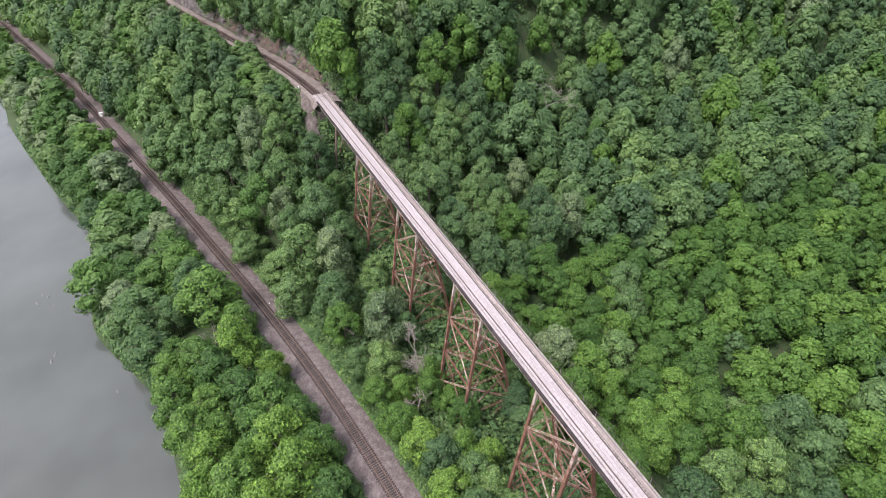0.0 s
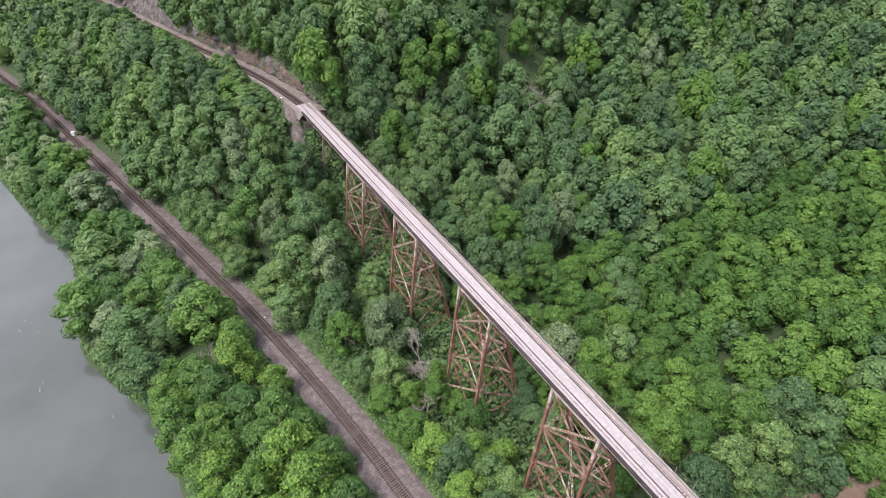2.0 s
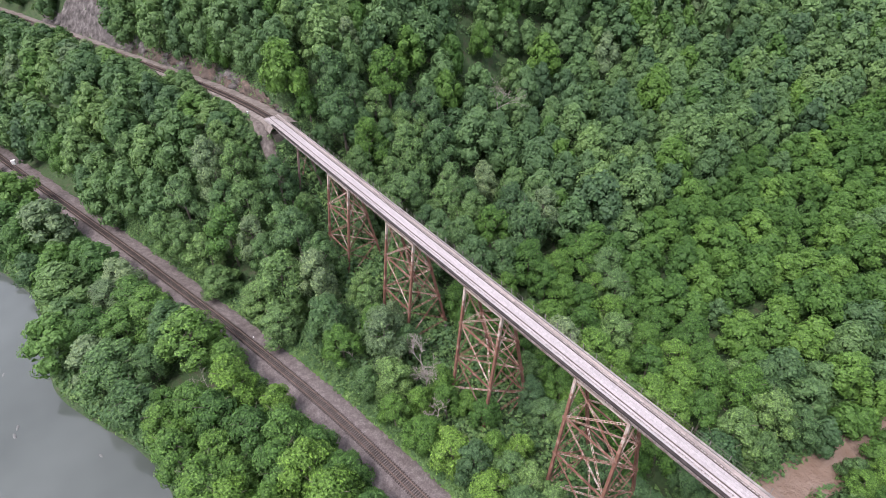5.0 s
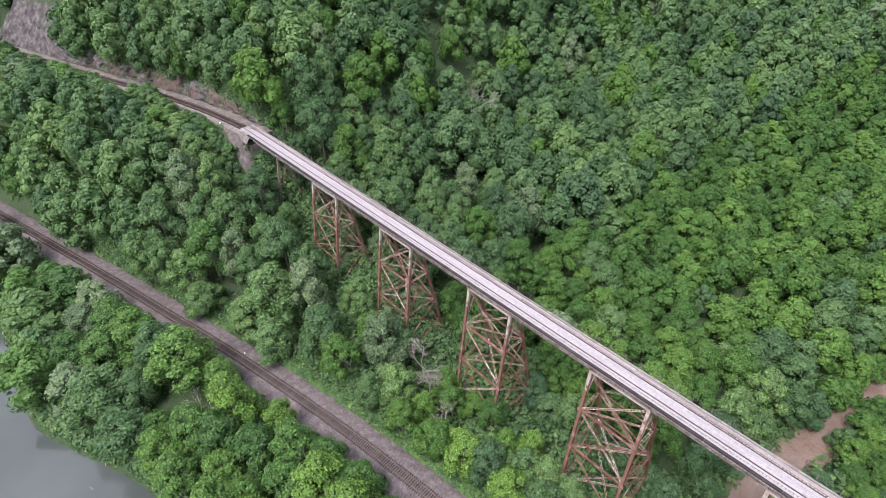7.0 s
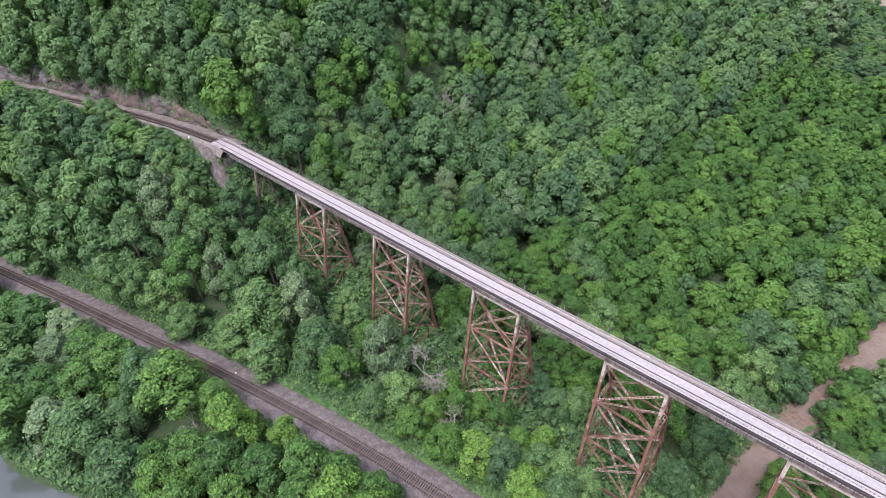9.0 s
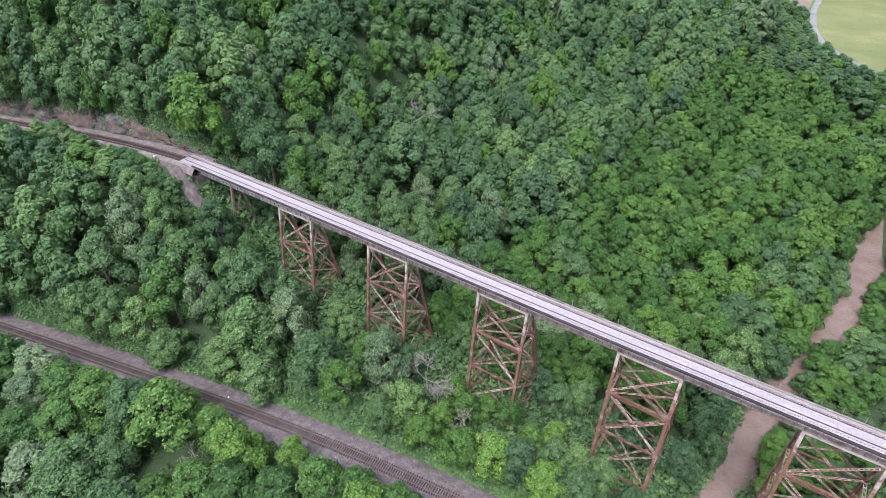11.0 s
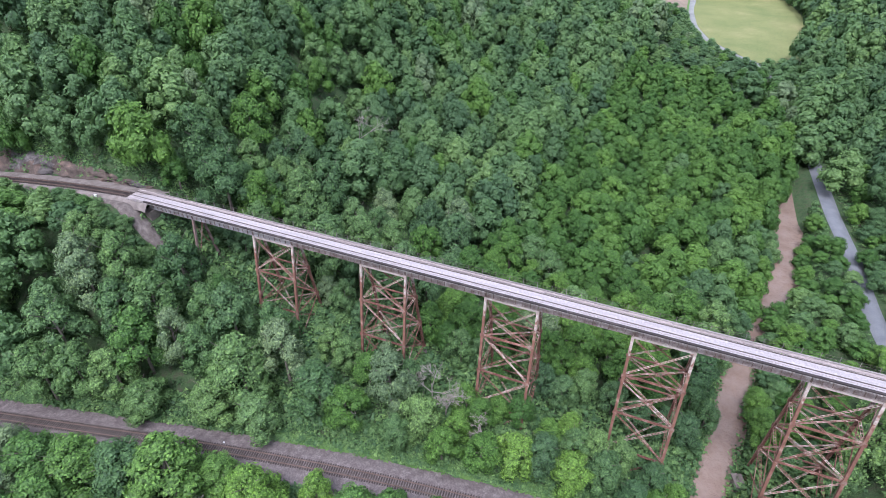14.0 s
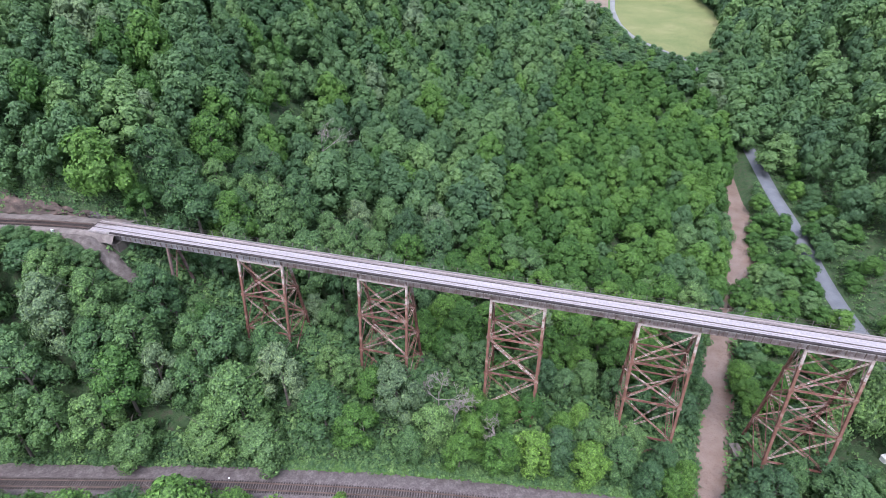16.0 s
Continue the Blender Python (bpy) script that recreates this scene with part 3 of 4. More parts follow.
def build_deck():
    top = new("bridge_deck")
    tagged(top, "long plate-girder bridge deck with bleached planks and walkway", "bridge deck")
    cuts = [SPAN_ENDS[0], -64.3]
    for k in range(6):
        cuts += [X_FIRST + k * PITCH, X_FIRST + k * PITCH + TOWER]
    cuts.append(SPAN_ENDS[1])
    for a, b in zip(cuts, cuts[1:]):
        for side, y in ((-1, NEAR_Y - 0.05), (1, FAR_Y + 0.05)):
            depth = DECK_Z - 0.34 - (TOP_Z + 0.16)
            zc = TOP_Z + 0.16 + depth / 2
            bm = bmesh.new()
            L = b - a - 0.06
            add_box(bm, (L, 0.03, depth), Matrix.Translation(((a + b) / 2, y, zc)))
            for k in (-1, 1):
                add_box(bm, (L, 0.36, 0.06), Matrix.Translation(((a + b) / 2, y, zc + k * (depth / 2 - 0.03))))
                add_box(bm, (L, 0.16, 0.14), Matrix.Translation(((a + b) / 2, y, zc + k * (depth / 2 - 0.13))))
            g = part("girder", bm, GIRDER_PALE if b < -38 else GIRDER, top, "plate girder with chalky grey paint" if b < -38 else "plate girder with rust-stained pale paint")
            n = max(2, round(L / 1.22))
            bm = bmesh.new()
            add_box(bm, (0.09, 0.13, depth - 0.12))
            me = mesh_of("stiffener", bm, STIFF)
            for i in range(n + 1):
                share("stiffener", me, Matrix.Translation((a + 0.08 + (L - 0.1) * i / n, y + side * 0.075, zc)), g)
    # ties
    bm = bmesh.new()
    add_box(bm, (0.27, 4.0, 0.26))
    tie = mesh_of("tie", bm, DECK_TIE)
    rest = bmesh.new()
    rng = random.Random(8)
    x = SPAN_ENDS[0] - 4.8
    while x < SPAN_ENDS[1]:
        m = Matrix.Translation((x, 0.83 + rng.uniform(-0.05, 0.05), DECK_Z - 0.20)) @ Matrix.Rotation(rng.uniform(-0.01, 0.01), 4, 'Z')
        if x < 48:
            share("tie", tie, m, top)
        else:
            add_box(rest, (0.27, 4.0, 0.26), m)
        x += 0.42
    tagged(part("tie_rest", rest, DECK_TIE, top), kind="stuff")
    for y in (0.20, 1.72):
        bm = bmesh.new()
        rail_profile(bm, [Vector((v, y, 0)) for v in np.arange(SPAN_ENDS[0] - 5.2, SPAN_ENDS[1], 4.0)], DECK_Z - 0.07)
        part("rail", bm, RAIL_DULL, top)
    # long planks between the rails and by the near edge, in lengths
    def planks(name, y0, y1, z, w, length, mat, label=""):
        bm = bmesh.new()
        add_box(bm, (length - 0.015, w - 0.012, 0.06))
        me = mesh_of(name, bm, mat)
        n = max(1, round((y1 - y0) / w))
        for j in range(n):
            x = SPAN_ENDS[0] - 4.6 + length * (0.5 + (j % 3) / 3)
            while x < SPAN_ENDS[1] - length / 2:
                share(name, me, Matrix.Translation((x, y0 + (j + 0.5) * (y1 - y0) / n, z + rng.uniform(-0.006, 0.006))), top)
                x += length
    planks("deck_plank", 0.29, 1.63, DECK_Z + 0.0, 0.44, 6.0, WHITE_PLANK)
    planks("edge_plank", -0.76, -0.40, DECK_Z - 0.035, 0.36, 6.0, WHITE_PLANK)
    planks("inner_plank", -0.18, 0.11, DECK_Z - 0.035, 0.29, 6.0, WHITE_PLANK)
    planks("walkway_plank", 2.04, 2.60, DECK_Z + 0.01, 0.28, 6.0, WALK)
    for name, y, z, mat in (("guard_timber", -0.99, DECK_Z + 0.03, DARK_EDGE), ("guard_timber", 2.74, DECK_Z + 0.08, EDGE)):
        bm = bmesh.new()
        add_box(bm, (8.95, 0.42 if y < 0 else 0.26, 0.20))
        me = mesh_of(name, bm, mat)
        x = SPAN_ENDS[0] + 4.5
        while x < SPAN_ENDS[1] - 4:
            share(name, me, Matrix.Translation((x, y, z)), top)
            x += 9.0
    # the railing along the far edge
    bm = bmesh.new()
    add_box(bm, (0.07, 0.07, 1.15), Matrix.Translation((0, 0, 0.55)))
    add_box(bm, (0.05, 0.5, 0.05), Matrix.Translation((0, -0.1, -0.05)))
    me = mesh_of("railing_post", bm, EDGE)
    x = SPAN_ENDS[0] + 1
    while x < SPAN_ENDS[1]:
        share("railing_post", me, Matrix.Translation((x, 2.95, DECK_Z + 0.05)) @ Matrix.Rotation(rng.uniform(-0.09, 0.09), 4, 'Y'), top)
        x += 2.44
    for h in (0.55, 1.05):
        bm = bmesh.new()
        box_between(bm, (SPAN_ENDS[0] + 1, 2.95, DECK_Z + h), (SPAN_ENDS[1], 2.95, DECK_Z + h), 0.025, 0.025)
        part("railing_cable", bm, RAIL_DULL, top)


build_deck()


def build_abutment(x, way, name, label):
    bm = bmesh.new()
    add_box(bm, (4.0, 4.6, 7.0), Matrix.Translation((x + way * 2.0, 1.0, DECK_Z - 2.35 - 3.6)))
    add_box(bm, (1.2, 4.2, 2.0), Matrix.Translation((x + way * 3.2, 1.0, DECK_Z - 1.95)))
    bmesh.ops.bevel(bm, geom=list(bm.edges), offset=0.08, segments=1, affect='EDGES')
    ob = part(name, bm, OLD_STONE)
    tagged(ob, label, "abutment", kind="structure")


build_abutment(SPAN_ENDS[0] + 0.9, -1, "abutment_west", "dark weathered stone abutment where the bridge meets the hillside")
build_abutment(SPAN_ENDS[1] - 0.9, 1, "abutment_east", "dark stone abutment at the bridge end across the creek")


# ---- water, road, meadow ----
def river():
    xs = np.arange(-420, 260, 20.0)
    verts, f = [], []
    for x in xs:
        ys = float(table(x, SHORE))
        verts += [(x, ys + 6, RIVER_Z), (x, ys - 140, RIVER_Z)]
    f = [(2 * i, 2 * i + 1, 2 * i + 3, 2 * i + 2) for i in range(len(xs) - 1)]
    tagged(new("river_water", array_mesh("river_water", verts, f, RIVER)), "calm grey-green river water under an overcast sky", "river", kind="structure")


river()
ob = ribbon("creek_water", CREEK, (-49, 188), [(-7, 0), (-3, 0), (3, 0), (7, 0)], 0.0, 4.0, lambda v, o: (float(table(v, CREEK_X)) + o, v), lambda x, y, v: float(creek_level(v)))
tagged(ob, "muddy brown creek flowing under the bridge", "creek", kind="structure")
at_road = lambda v, o: (float(table(v, ROAD)) + o, v)
ob = ribbon("road", ASPHALT, (24, 190), [(-2.3, -0.5), (-2.0, 0.0), (0, 0.05), (2.0, 0.0), (2.3, -0.5)], 0.12, 3.0, at_road, lambda x, y, v: float(road_level(v)))
tagged(ob, "narrow worn grey asphalt road along the creek", "road", kind="structure")
ob = ribbon("lane_verge", GRASS, (192, 398), [(-4.6, -0.6), (-3.6, 0.1), (0, 0.1), (2.6, 0.1), (3.4, -0.6)], 0.0, 3.0, at_road, lambda x, y, v: float(road_level(v)))
tagged(ob, "strip of rough green grass beside the gravel lane", "verge", kind="structure")
ob = ribbon("gravel_lane", GRAVEL_ROAD, (190, 400), [(-1.8, -0.5), (-1.5, 0.0), (0, 0.05), (1.5, 0.0), (1.8, -0.5)], 0.16, 3.0, at_road, lambda x, y, v: float(road_level(v)))
tagged(ob, "pale gravel lane round the edge of a meadow", "lane", kind="structure")


def meadow():
    s = np.arange(200, 331, 3.0)
    verts = []
    cols = 9
    for y in s:
        x0, x1 = float(table(y, ROAD)) + 1.2, float(meadow_edge(y)) + 2.5 + 1.2 * noise.noise((y * 0.2, 0.0, 2.0))
        for j in range(cols):
            x = x0 + (max(x1, x0 + 1) - x0) * j / (cols - 1)
            verts.append((x, y, float(height(x, y)) + 0.25))
    f = [(i * cols + j, i * cols + j + 1, (i + 1) * cols + j + 1, (i + 1) * cols + j) for i in range(len(s) - 1) for j in range(cols - 1)]
    tagged(new("meadow", array_mesh("meadow", verts, f, MEADOW, True)), "yellow-green mown meadow at the valley's bend", "meadow", kind="structure")


meadow()


def bare_field():
    s = np.arange(278, 321, 2.0)
    cols, verts = 7, []
    for y in s:
        x1 = float(table(y, ROAD)) - 2.6
        x0 = x1 - 13.5 * math.sin((y - 272) / 54 * math.pi) ** 0.6 + 0.8 * noise.noise((y * 0.3, 0.0, 5.0))
        verts += [(x0 + (x1 - x0) * j / (cols - 1), y, float(height(x0 + (x1 - x0) * j / (cols - 1), y)) + 0.3) for j in range(cols)]
    f = [(i * cols + j, i * cols + j + 1, (i + 1) * cols + j + 1, (i + 1) * cols + j) for i in range(len(s) - 1) for j in range(cols - 1)]
    tagged(new("bare_field", array_mesh("bare_field", verts, f, FIELD, True)), "bare brown earth clearing beside the gravel lane", "field", kind="structure")


bare_field()


# ---- the rock cut above the upper line ----
def rock_cut():
    xs = np.arange(-235, -79, 0.7)
    rows, n = [], 11
    for x in xs:
        p, d = frame_along(UP, x)
        hgt = 4.1 + 2.6 * noise.noise((x * 0.12, 0.0, 6.0)) + 1.6 * noise.noise((x * 0.45, 0.0, 9.0)) + 10 * float(smooth(-222, -214, x) * smooth(-176, -184, x))
        hgt *= 0.12 + 0.88 * float(smooth(-80, -112, x))
        for j in range(n):
            t = j / (n - 1)
            o = 3.9 + hgt * t / 1.5 + 0.7 * t * t + 1.1 * noise.noise((x * 0.35, t * 4, 3)) + 0.9 * noise.noise((x * 1.1, t * 7, 7))
            rows.append((p.x - d.y * o, p.y + d.x * o, DECK_Z - 0.9 + hgt * t + 0.5 * noise.noise((x * 0.4, t * 5, 11))))
    f = [(i * n + j, (i + 1) * n + j, (i + 1) * n + j + 1, i * n + j + 1) for i in range(len(xs) - 1) for j in range(n - 1)]
    me = array_mesh("rock_cut", rows, f, ROCK)
    me.materials.append(EARTH)
    mat = [1 if -165 < me.vertices[q[0]].co.x < -76 and noise.noise(me.vertices[q[0]].co * 0.16) > -0.05 else 0 for q in f]
    me.polygons.foreach_set("material_index", mat)
    tagged(new("rock_cut", me), "bare broken rock and reddish earth face above the upper track", "rock face", kind="structure")


rock_cut()


# ---- trees ----
def icosahedron():
    """Corners and faces of a ball of twenty faces."""
    g = (1 + math.sqrt(5)) / 2
    v = np.array([q for a in (-1, 1) for b in (-g, g) for q in ((0, a, b), (a, b, 0), (b, 0, a))], dtype=float)
    near = np.linalg.norm(v[:, None] - v[None], axis=2) < 2.1
    f = []
    for i, j, k in itertools.combinations(range(12), 3):
        if near[i, j] and near[j, k] and near[i, k]:
            out = np.dot(np.cross(v[j] - v[i], v[k] - v[i]), v[i]) > 0
            f.append((i, j, k) if out else (i, k, j))
    return v / np.linalg.norm(v[0]), np.array(f)


def leaf_cloud(rng, R, H, n, size, lobes, ruffle=0.34, core=0.72):
    """A crown that starts at z = 0: boughs set over a dome, each a cluster of leafy clumps round a dense heart."""
    f = (np.arange(lobes) + rng.uniform(0.1, 0.9, lobes)) / lobes
    f = 0.03 + 0.92 * f ** 0.9
    ph = np.arange(lobes) * 2.399 + rng.uniform(0, 0.9, lobes)
    r = R * rng.uniform(1.3, 1.95, lobes) / math.sqrt(lobes) * (1.08 - 0.25 * f)
    lean = 1 + 0.15 * np.sin(ph + rng.uniform(0, 6)) + 0.11 * np.sin(2 * ph + rng.uniform(0, 6))
    out = (1 - f ** 2.1) ** 0.6 * lean * rng.uniform(0.84, 1.08, lobes)
    ring = np.clip(R * out - 0.72 * r, 0.05, None)
    c = np.stack([ring * np.cos(ph), ring * np.sin(ph), H * (0.10 + 0.86 * f) - 0.55 * r + H * rng.uniform(-0.04, 0.04, lobes)], -1)
    m = int(n * 2.3)
    which = rng.choice(lobes, m, p=r ** 2 / (r ** 2).sum())
    d = rng.normal(size=(m, 3))
    away = c[which] - np.array([0, 0, H * 0.3])
    away /= np.linalg.norm(away, axis=1)[:, None] + 1e-6
    d = d / np.linalg.norm(d, axis=1)[:, None] + 0.42 * away + np.array([0, 0, 0.22])
    d /= np.linalg.norm(d, axis=1)[:, None]
    K = 19
    knots = rng.normal(size=(lobes, K, 3))
    knots /= np.linalg.norm(knots, axis=2)[..., None]
    dots = np.einsum("nkj,nj->nk", knots[which], d)
    best = dots.argmax(1)
    knot = knots[which, best]
    bulge = np.clip((dots.max(1) - 0.70) / 0.30, 0, 1)
    p = c[which] + d * (r[which] * (0.70 + 0.38 * bulge) * rng.uniform(0.84, 1.10, m))[:, None] * np.array([1, 1, 0.92])
    # leaves that would sit inside a neighbouring bough are left out
    gap = np.linalg.norm(p[:, None] - c[None], axis=2) / r[None]
    gap[np.arange(m), which] = 9
    free = np.flatnonzero(gap.min(1) > 0.80)
    pick = free[:n] if len(free) >= n else np.concatenate([free, rng.integers(0, m, n - len(free))])
    p, d, knot, away = p[pick], d[pick], knot[pick], away[pick]
    nm = d * 0.34 + knot * 0.52 + away * 0.26 + rng.normal(size=(n, 3)) * ruffle + np.array([0, 0, 0.22])
    nm /= np.linalg.norm(nm, axis=1)[:, None]
    u = np.cross(nm, rng.normal(size=(n, 3)))
    u /= np.linalg.norm(u, axis=1)[:, None]
    v = np.cross(nm, u)
    s = (size * rng.uniform(0.6, 1.35, n))[:, None]
    a = p + u * s * 0.62
    b = p - u * s * 0.40 + v * s * 0.48 * rng.uniform(0.7, 1.3, (n, 1))
    e = p - u * s * 0.40 - v * s * 0.48 * rng.uniform(0.7, 1.3, (n, 1))
    verts = [np.stack([a, b, e], 1).reshape(-1, 3)]
    faces = [np.arange(3 * n).reshape(-1, 3)]
    if core:
        iv, jf = icosahedron()
        for i in range(lobes):
            faces.append(jf + sum(len(q) for q in verts))
            verts.append(c[i] + iv * r[i] * core * np.array([1, 1, 0.92]))
    return np.concatenate(verts), np.concatenate(faces)


def trunk_mesh(rng, height_, R, mat, limbs=6):
    bm = bmesh.new()

    def limb(a, b, r0, r1, seg=6):
        d = b - a
        q = d.to_track_quat('Z', 'Y').to_matrix().to_4x4()
        bmesh.ops.create_cone(bm, cap_ends=True, segments=seg, radius1=r0, radius2=r1, depth=d.length, matrix=Matrix.Translation((a + b) / 2) @ q)
    bend = Vector((rng.uniform(-0.4, 0.4), rng.uniform(-0.4, 0.4), 0))
    mid, tip = Vector((0, 0, height_ * 0.5)) + bend, Vector((0, 0, height_ * 0.92)) - bend
    limb(Vector((0, 0, -1.0)), mid, 0.28, 0.18)
    limb(mid, tip, 0.18, 0.05)
    for k in range(limbs):
        a = mid.lerp(tip, k / limbs * 0.8)
        ang = k * 2.4 + rng.uniform(0, 1)
        limb(a, a + Vector((math.cos(ang) * R * 0.7, math.sin(ang) * R * 0.7, R * rng.uniform(0.35, 0.8))), 0.09, 0.02, 4)
    return mesh_of("trunk", bm, mat)


TREE_LABELS = {
    "mid": "broad leafy deciduous tree in full green summer leaf",
    "fresh": "leafy riverbank tree with light fresh green crown",
    "bright": "low rounded tree with fresh yellow-green leaves",
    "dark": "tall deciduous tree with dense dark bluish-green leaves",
    "lime": "small bushy tree with bright yellow-green leaves",
    "pale": "tree with pale silvery grey-green leaves",
}
VARIANTS = {}


def tree_proto(kind, k):
    """One tree of a kind, built once for each variant; height 12 m, crown radius 4 m before scaling."""
    key = (kind, k)
    if key not in VARIANTS:
        rng, prng = np.random.default_rng(100 + 17 * k + len(kind)), random.Random(50 + k)
        H = 9.2 if kind != "bright" else 8.4
        pts, tri = leaf_cloud(rng, 4.0, H, LEAVES, 0.305, 17 + 4 * (k % 3))
        pts[:, 2] += 12 - H * 1.02
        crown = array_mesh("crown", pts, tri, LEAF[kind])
        VARIANTS[key] = (trunk_mesh(prng, 10.5, 4.0, BARK), crown)
    return VARIANTS[key]


def plant(kind, k, x, y, h, r, turn, sink=0.2):
    trunk, crown = tree_proto(kind, k)
    top = new("tree")
    tagged(top, TREE_LABELS[kind], "tree", "trees of the valley wood")
    top.matrix_basis = Matrix.LocRotScale((x, y, float(height(x, y)) - sink), Euler((0, 0, turn)), (r / 4.0, r / 4.0, h / 12.0))
    for name, me in (("trunk", trunk), ("crown", crown)):
        o = new(name, me)
        o.parent = top
    return top


def allowed(x, y):
    """Where trees stand: off the tracks, the bridge's towers, the waters, the road and the meadow."""
    yl, yu, ys, xc, xr = table(x, LOW), table(x, UP), table(x, SHORE), table(y, CREEK_X), table(y, ROAD)
    ok = (y > ys + 1.6)
    ok &= ~((y > yl - 4.8) & (y < yl + 4.8))
    ok &= ~((x < -72) & (y > yu - 3.8) & (y < yu + 5.6))
    ok &= ~((x < -176) & (x > -222) & (y > yu) & (y < yu + 15))
    ok &= ~((x < -64) & (x > -88) & (np.abs(y + 3.6) < 2.5))
    ok &= ~((np.abs(x - xc) < np.where((y > 40) & (y < 54), 2.9, np.where((y > 58) & (y < 114), 4.5, 4.0)) + 0.6 * np.sin(y * 0.23)) & (y < 165))
    ok &= ~((np.abs(x - xr) < np.where(((y > 135) & (y < 192)) | ((y > 66) & (y < 79)), 2.0, 4.4)) & (y > 18))
    ok &= ~((x > xr - 2) & (x < meadow_edge(y) + 1.5) & (y > 199) & (y < 334))
    ok &= ~((x > xr - 17) & (x < xr) & (y > 276) & (y < 322))
    ok &= ~((y > -2.6) & (y < 5.4) & (x > -75) & (x < 100))
    ok &= ~((y > -6.5) & (y < 5.4) & (x > -53) & (x < -36))
    ok &= ~((x > 82) & (x < 96) & (y > 25) & (y < 72))
    return ok


def scatter():
    """Trees spread by crown size over the land, each with its kind, height and radius."""
    rng = np.random.default_rng(11)
    placed = [t for t in SINGLE]
    cell = 6.0
    grid = {}

    def fits(x, y, r):
        i, j = int(x // cell), int(y // cell)
        for a in (-2, -1, 0, 1, 2):
            for b in (-2, -1, 0, 1, 2):
                for q in grid.get((i + a, j + b), ()):
                    if (q[0] - x) ** 2 + (q[1] - y) ** 2 < ((0.57 if (y < 140 and -24 < x < 62) or (x < -60 and y < 60) or (x < -24 and y < -5) else 0.66) * (q[2] + r)) ** 2:
                        return False
        return True
    for t in placed:
        grid.setdefault((int(t[1] // cell), int(t[2] // cell)), []).append((t[1], t[2], t[4]))
    N = 76000
    X, Y = rng.uniform(-400, 190, N), rng.uniform(-150, 400, N)
    ok = allowed(X, Y)
    # only the land that the flight can look upon
    ok &= (Y > -75 - 0.35 * np.clip(-X - 60, 0, None)) & (Y < 420 + 0.2 * X) & ~((X > 75) & (Y < 10))
    for x, y, o, u, w, tone in zip(X, Y, ok, rng.random(N), rng.random(N), rng.random(N)):
        if not o:
            continue
        patch = noise.noise((x * 0.02, y * 0.02, 5.0)) + 0.5 * noise.noise((x * 0.06, y * 0.06, 9.0))
        valley_floor = x > -14 + 0.09 * (y - 30) and x < 62 and y > 8 and y < 190
        river_strip = y < float(table(x, LOW)) - 3
        if valley_floor:
            kind = "bright" if patch + u * 0.6 > (0.05 if x < 34 or y > 70 else 0.42) else ("mid" if u < 0.85 else "pale")
        elif river_strip:
            near_bank = x > -62 and y > -50
            kind = ("lime" if u < 0.42 and x > -26 else ("fresh" if u < 0.9 else "mid")) if near_bank else ("fresh" if u < 0.55 else ("pale" if u < 0.8 else "mid"))
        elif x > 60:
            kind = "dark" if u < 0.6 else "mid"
        else:
            kind = "mid" if u < 0.52 - 0.5 * patch else ("dark" if u < 0.90 else ("bright" if u < 0.965 else "pale"))
        r = 3.5 + 2.9 * w ** 1.5 + (0.4 if kind in ("mid", "dark") else -0.1)
        yl = float(table(x, LOW))
        if x < -24 and yl < y < -5:
            r = 4.3 + 2.5 * w
            kind = "mid" if u < 0.66 else ("fresh" if u < 0.84 else ("dark" if u < 0.94 else "pale"))
        if -24 < x < 40 and yl < y < -2:
            r = 2.7 + 1.7 * w
            kind = "mid" if u < 0.30 else ("bright" if u < 0.58 else ("lime" if u < 0.95 else "pale"))
        h = (1.9 + 0.6 * u) * r + (5.5 if not (-24 < x < 40 and yl < y < -2) else 3.2)
        if valley_floor:
            h, r = 8.8 + 4.0 * w, 2.8 + 1.1 * w + 0.9 * tone
        if river_strip:
            r = 3.4 + 1.8 * w if x > -34 else 4.4 + 2.9 * w
            h = 8.5 + 5.0 * w + 0.45 * r
            if y < float(table(x, SHORE)) + 0.5 * r:
                continue
        if abs(y - yl) < (4.3 + 0.66 * r if river_strip else 3.1 + 0.46 * r):
            continue
        if -6 < y < 9 and -74 < x < 100:
            h = min(h, 7.0 + 4 * w)
            r = min(r, 3.0)
        if abs(y - yl) < 9 and x > -60:
            h = min(h, 10.0)
        if float(table(y, CREEK_X)) < x < float(table(y, ROAD)) + 10 and 10 < y < 125:
            h, r = 3.5 + 3.5 * w, 2.2 + 0.8 * w
            kind = "bright" if u < 0.6 else "mid"
        yu = float(table(x, UP))
        if x < -74 and yu - 15 < y < yu:
            h = max(3.0, min(h, DECK_Z + 2.6 + 2.4 * float(smooth(-96, -112, x)) + 2.6 * noise.noise((x * 0.09, 3.0, 1.0)) - float(height(x, y)) + 0.25 * (yu - 6 - y)))
            r = min(r, 0.5 * h)
        xk = float(table(y, CREEK_X))
        if abs(x - xk) < 6 and y < 165:
            h, r = (9.5 + 2.0 * w, 3.1 + 0.8 * w) if x < xk and 2 < y < 60 else (min(h, 8.0), min(r, 3.0))
        if -92 < x < -68 and -9 < y < -1:
            h, r = min(h, 4.5), min(r, 2.0)
        if 176 < y < 206 and 5 < x < 62:
            h, r = min(h, 4.6), min(r, 2.6)
        if 200 < y < 330 and -27 < x - float(table(y, ROAD)) < 0:
            h, r = min(h, 4.2), min(r, 2.4)
        if any(math.hypot(x - q[0], y - q[1]) < 0.8 * r + 1.2 for q in BARE) or not fits(x, y, r):
            continue
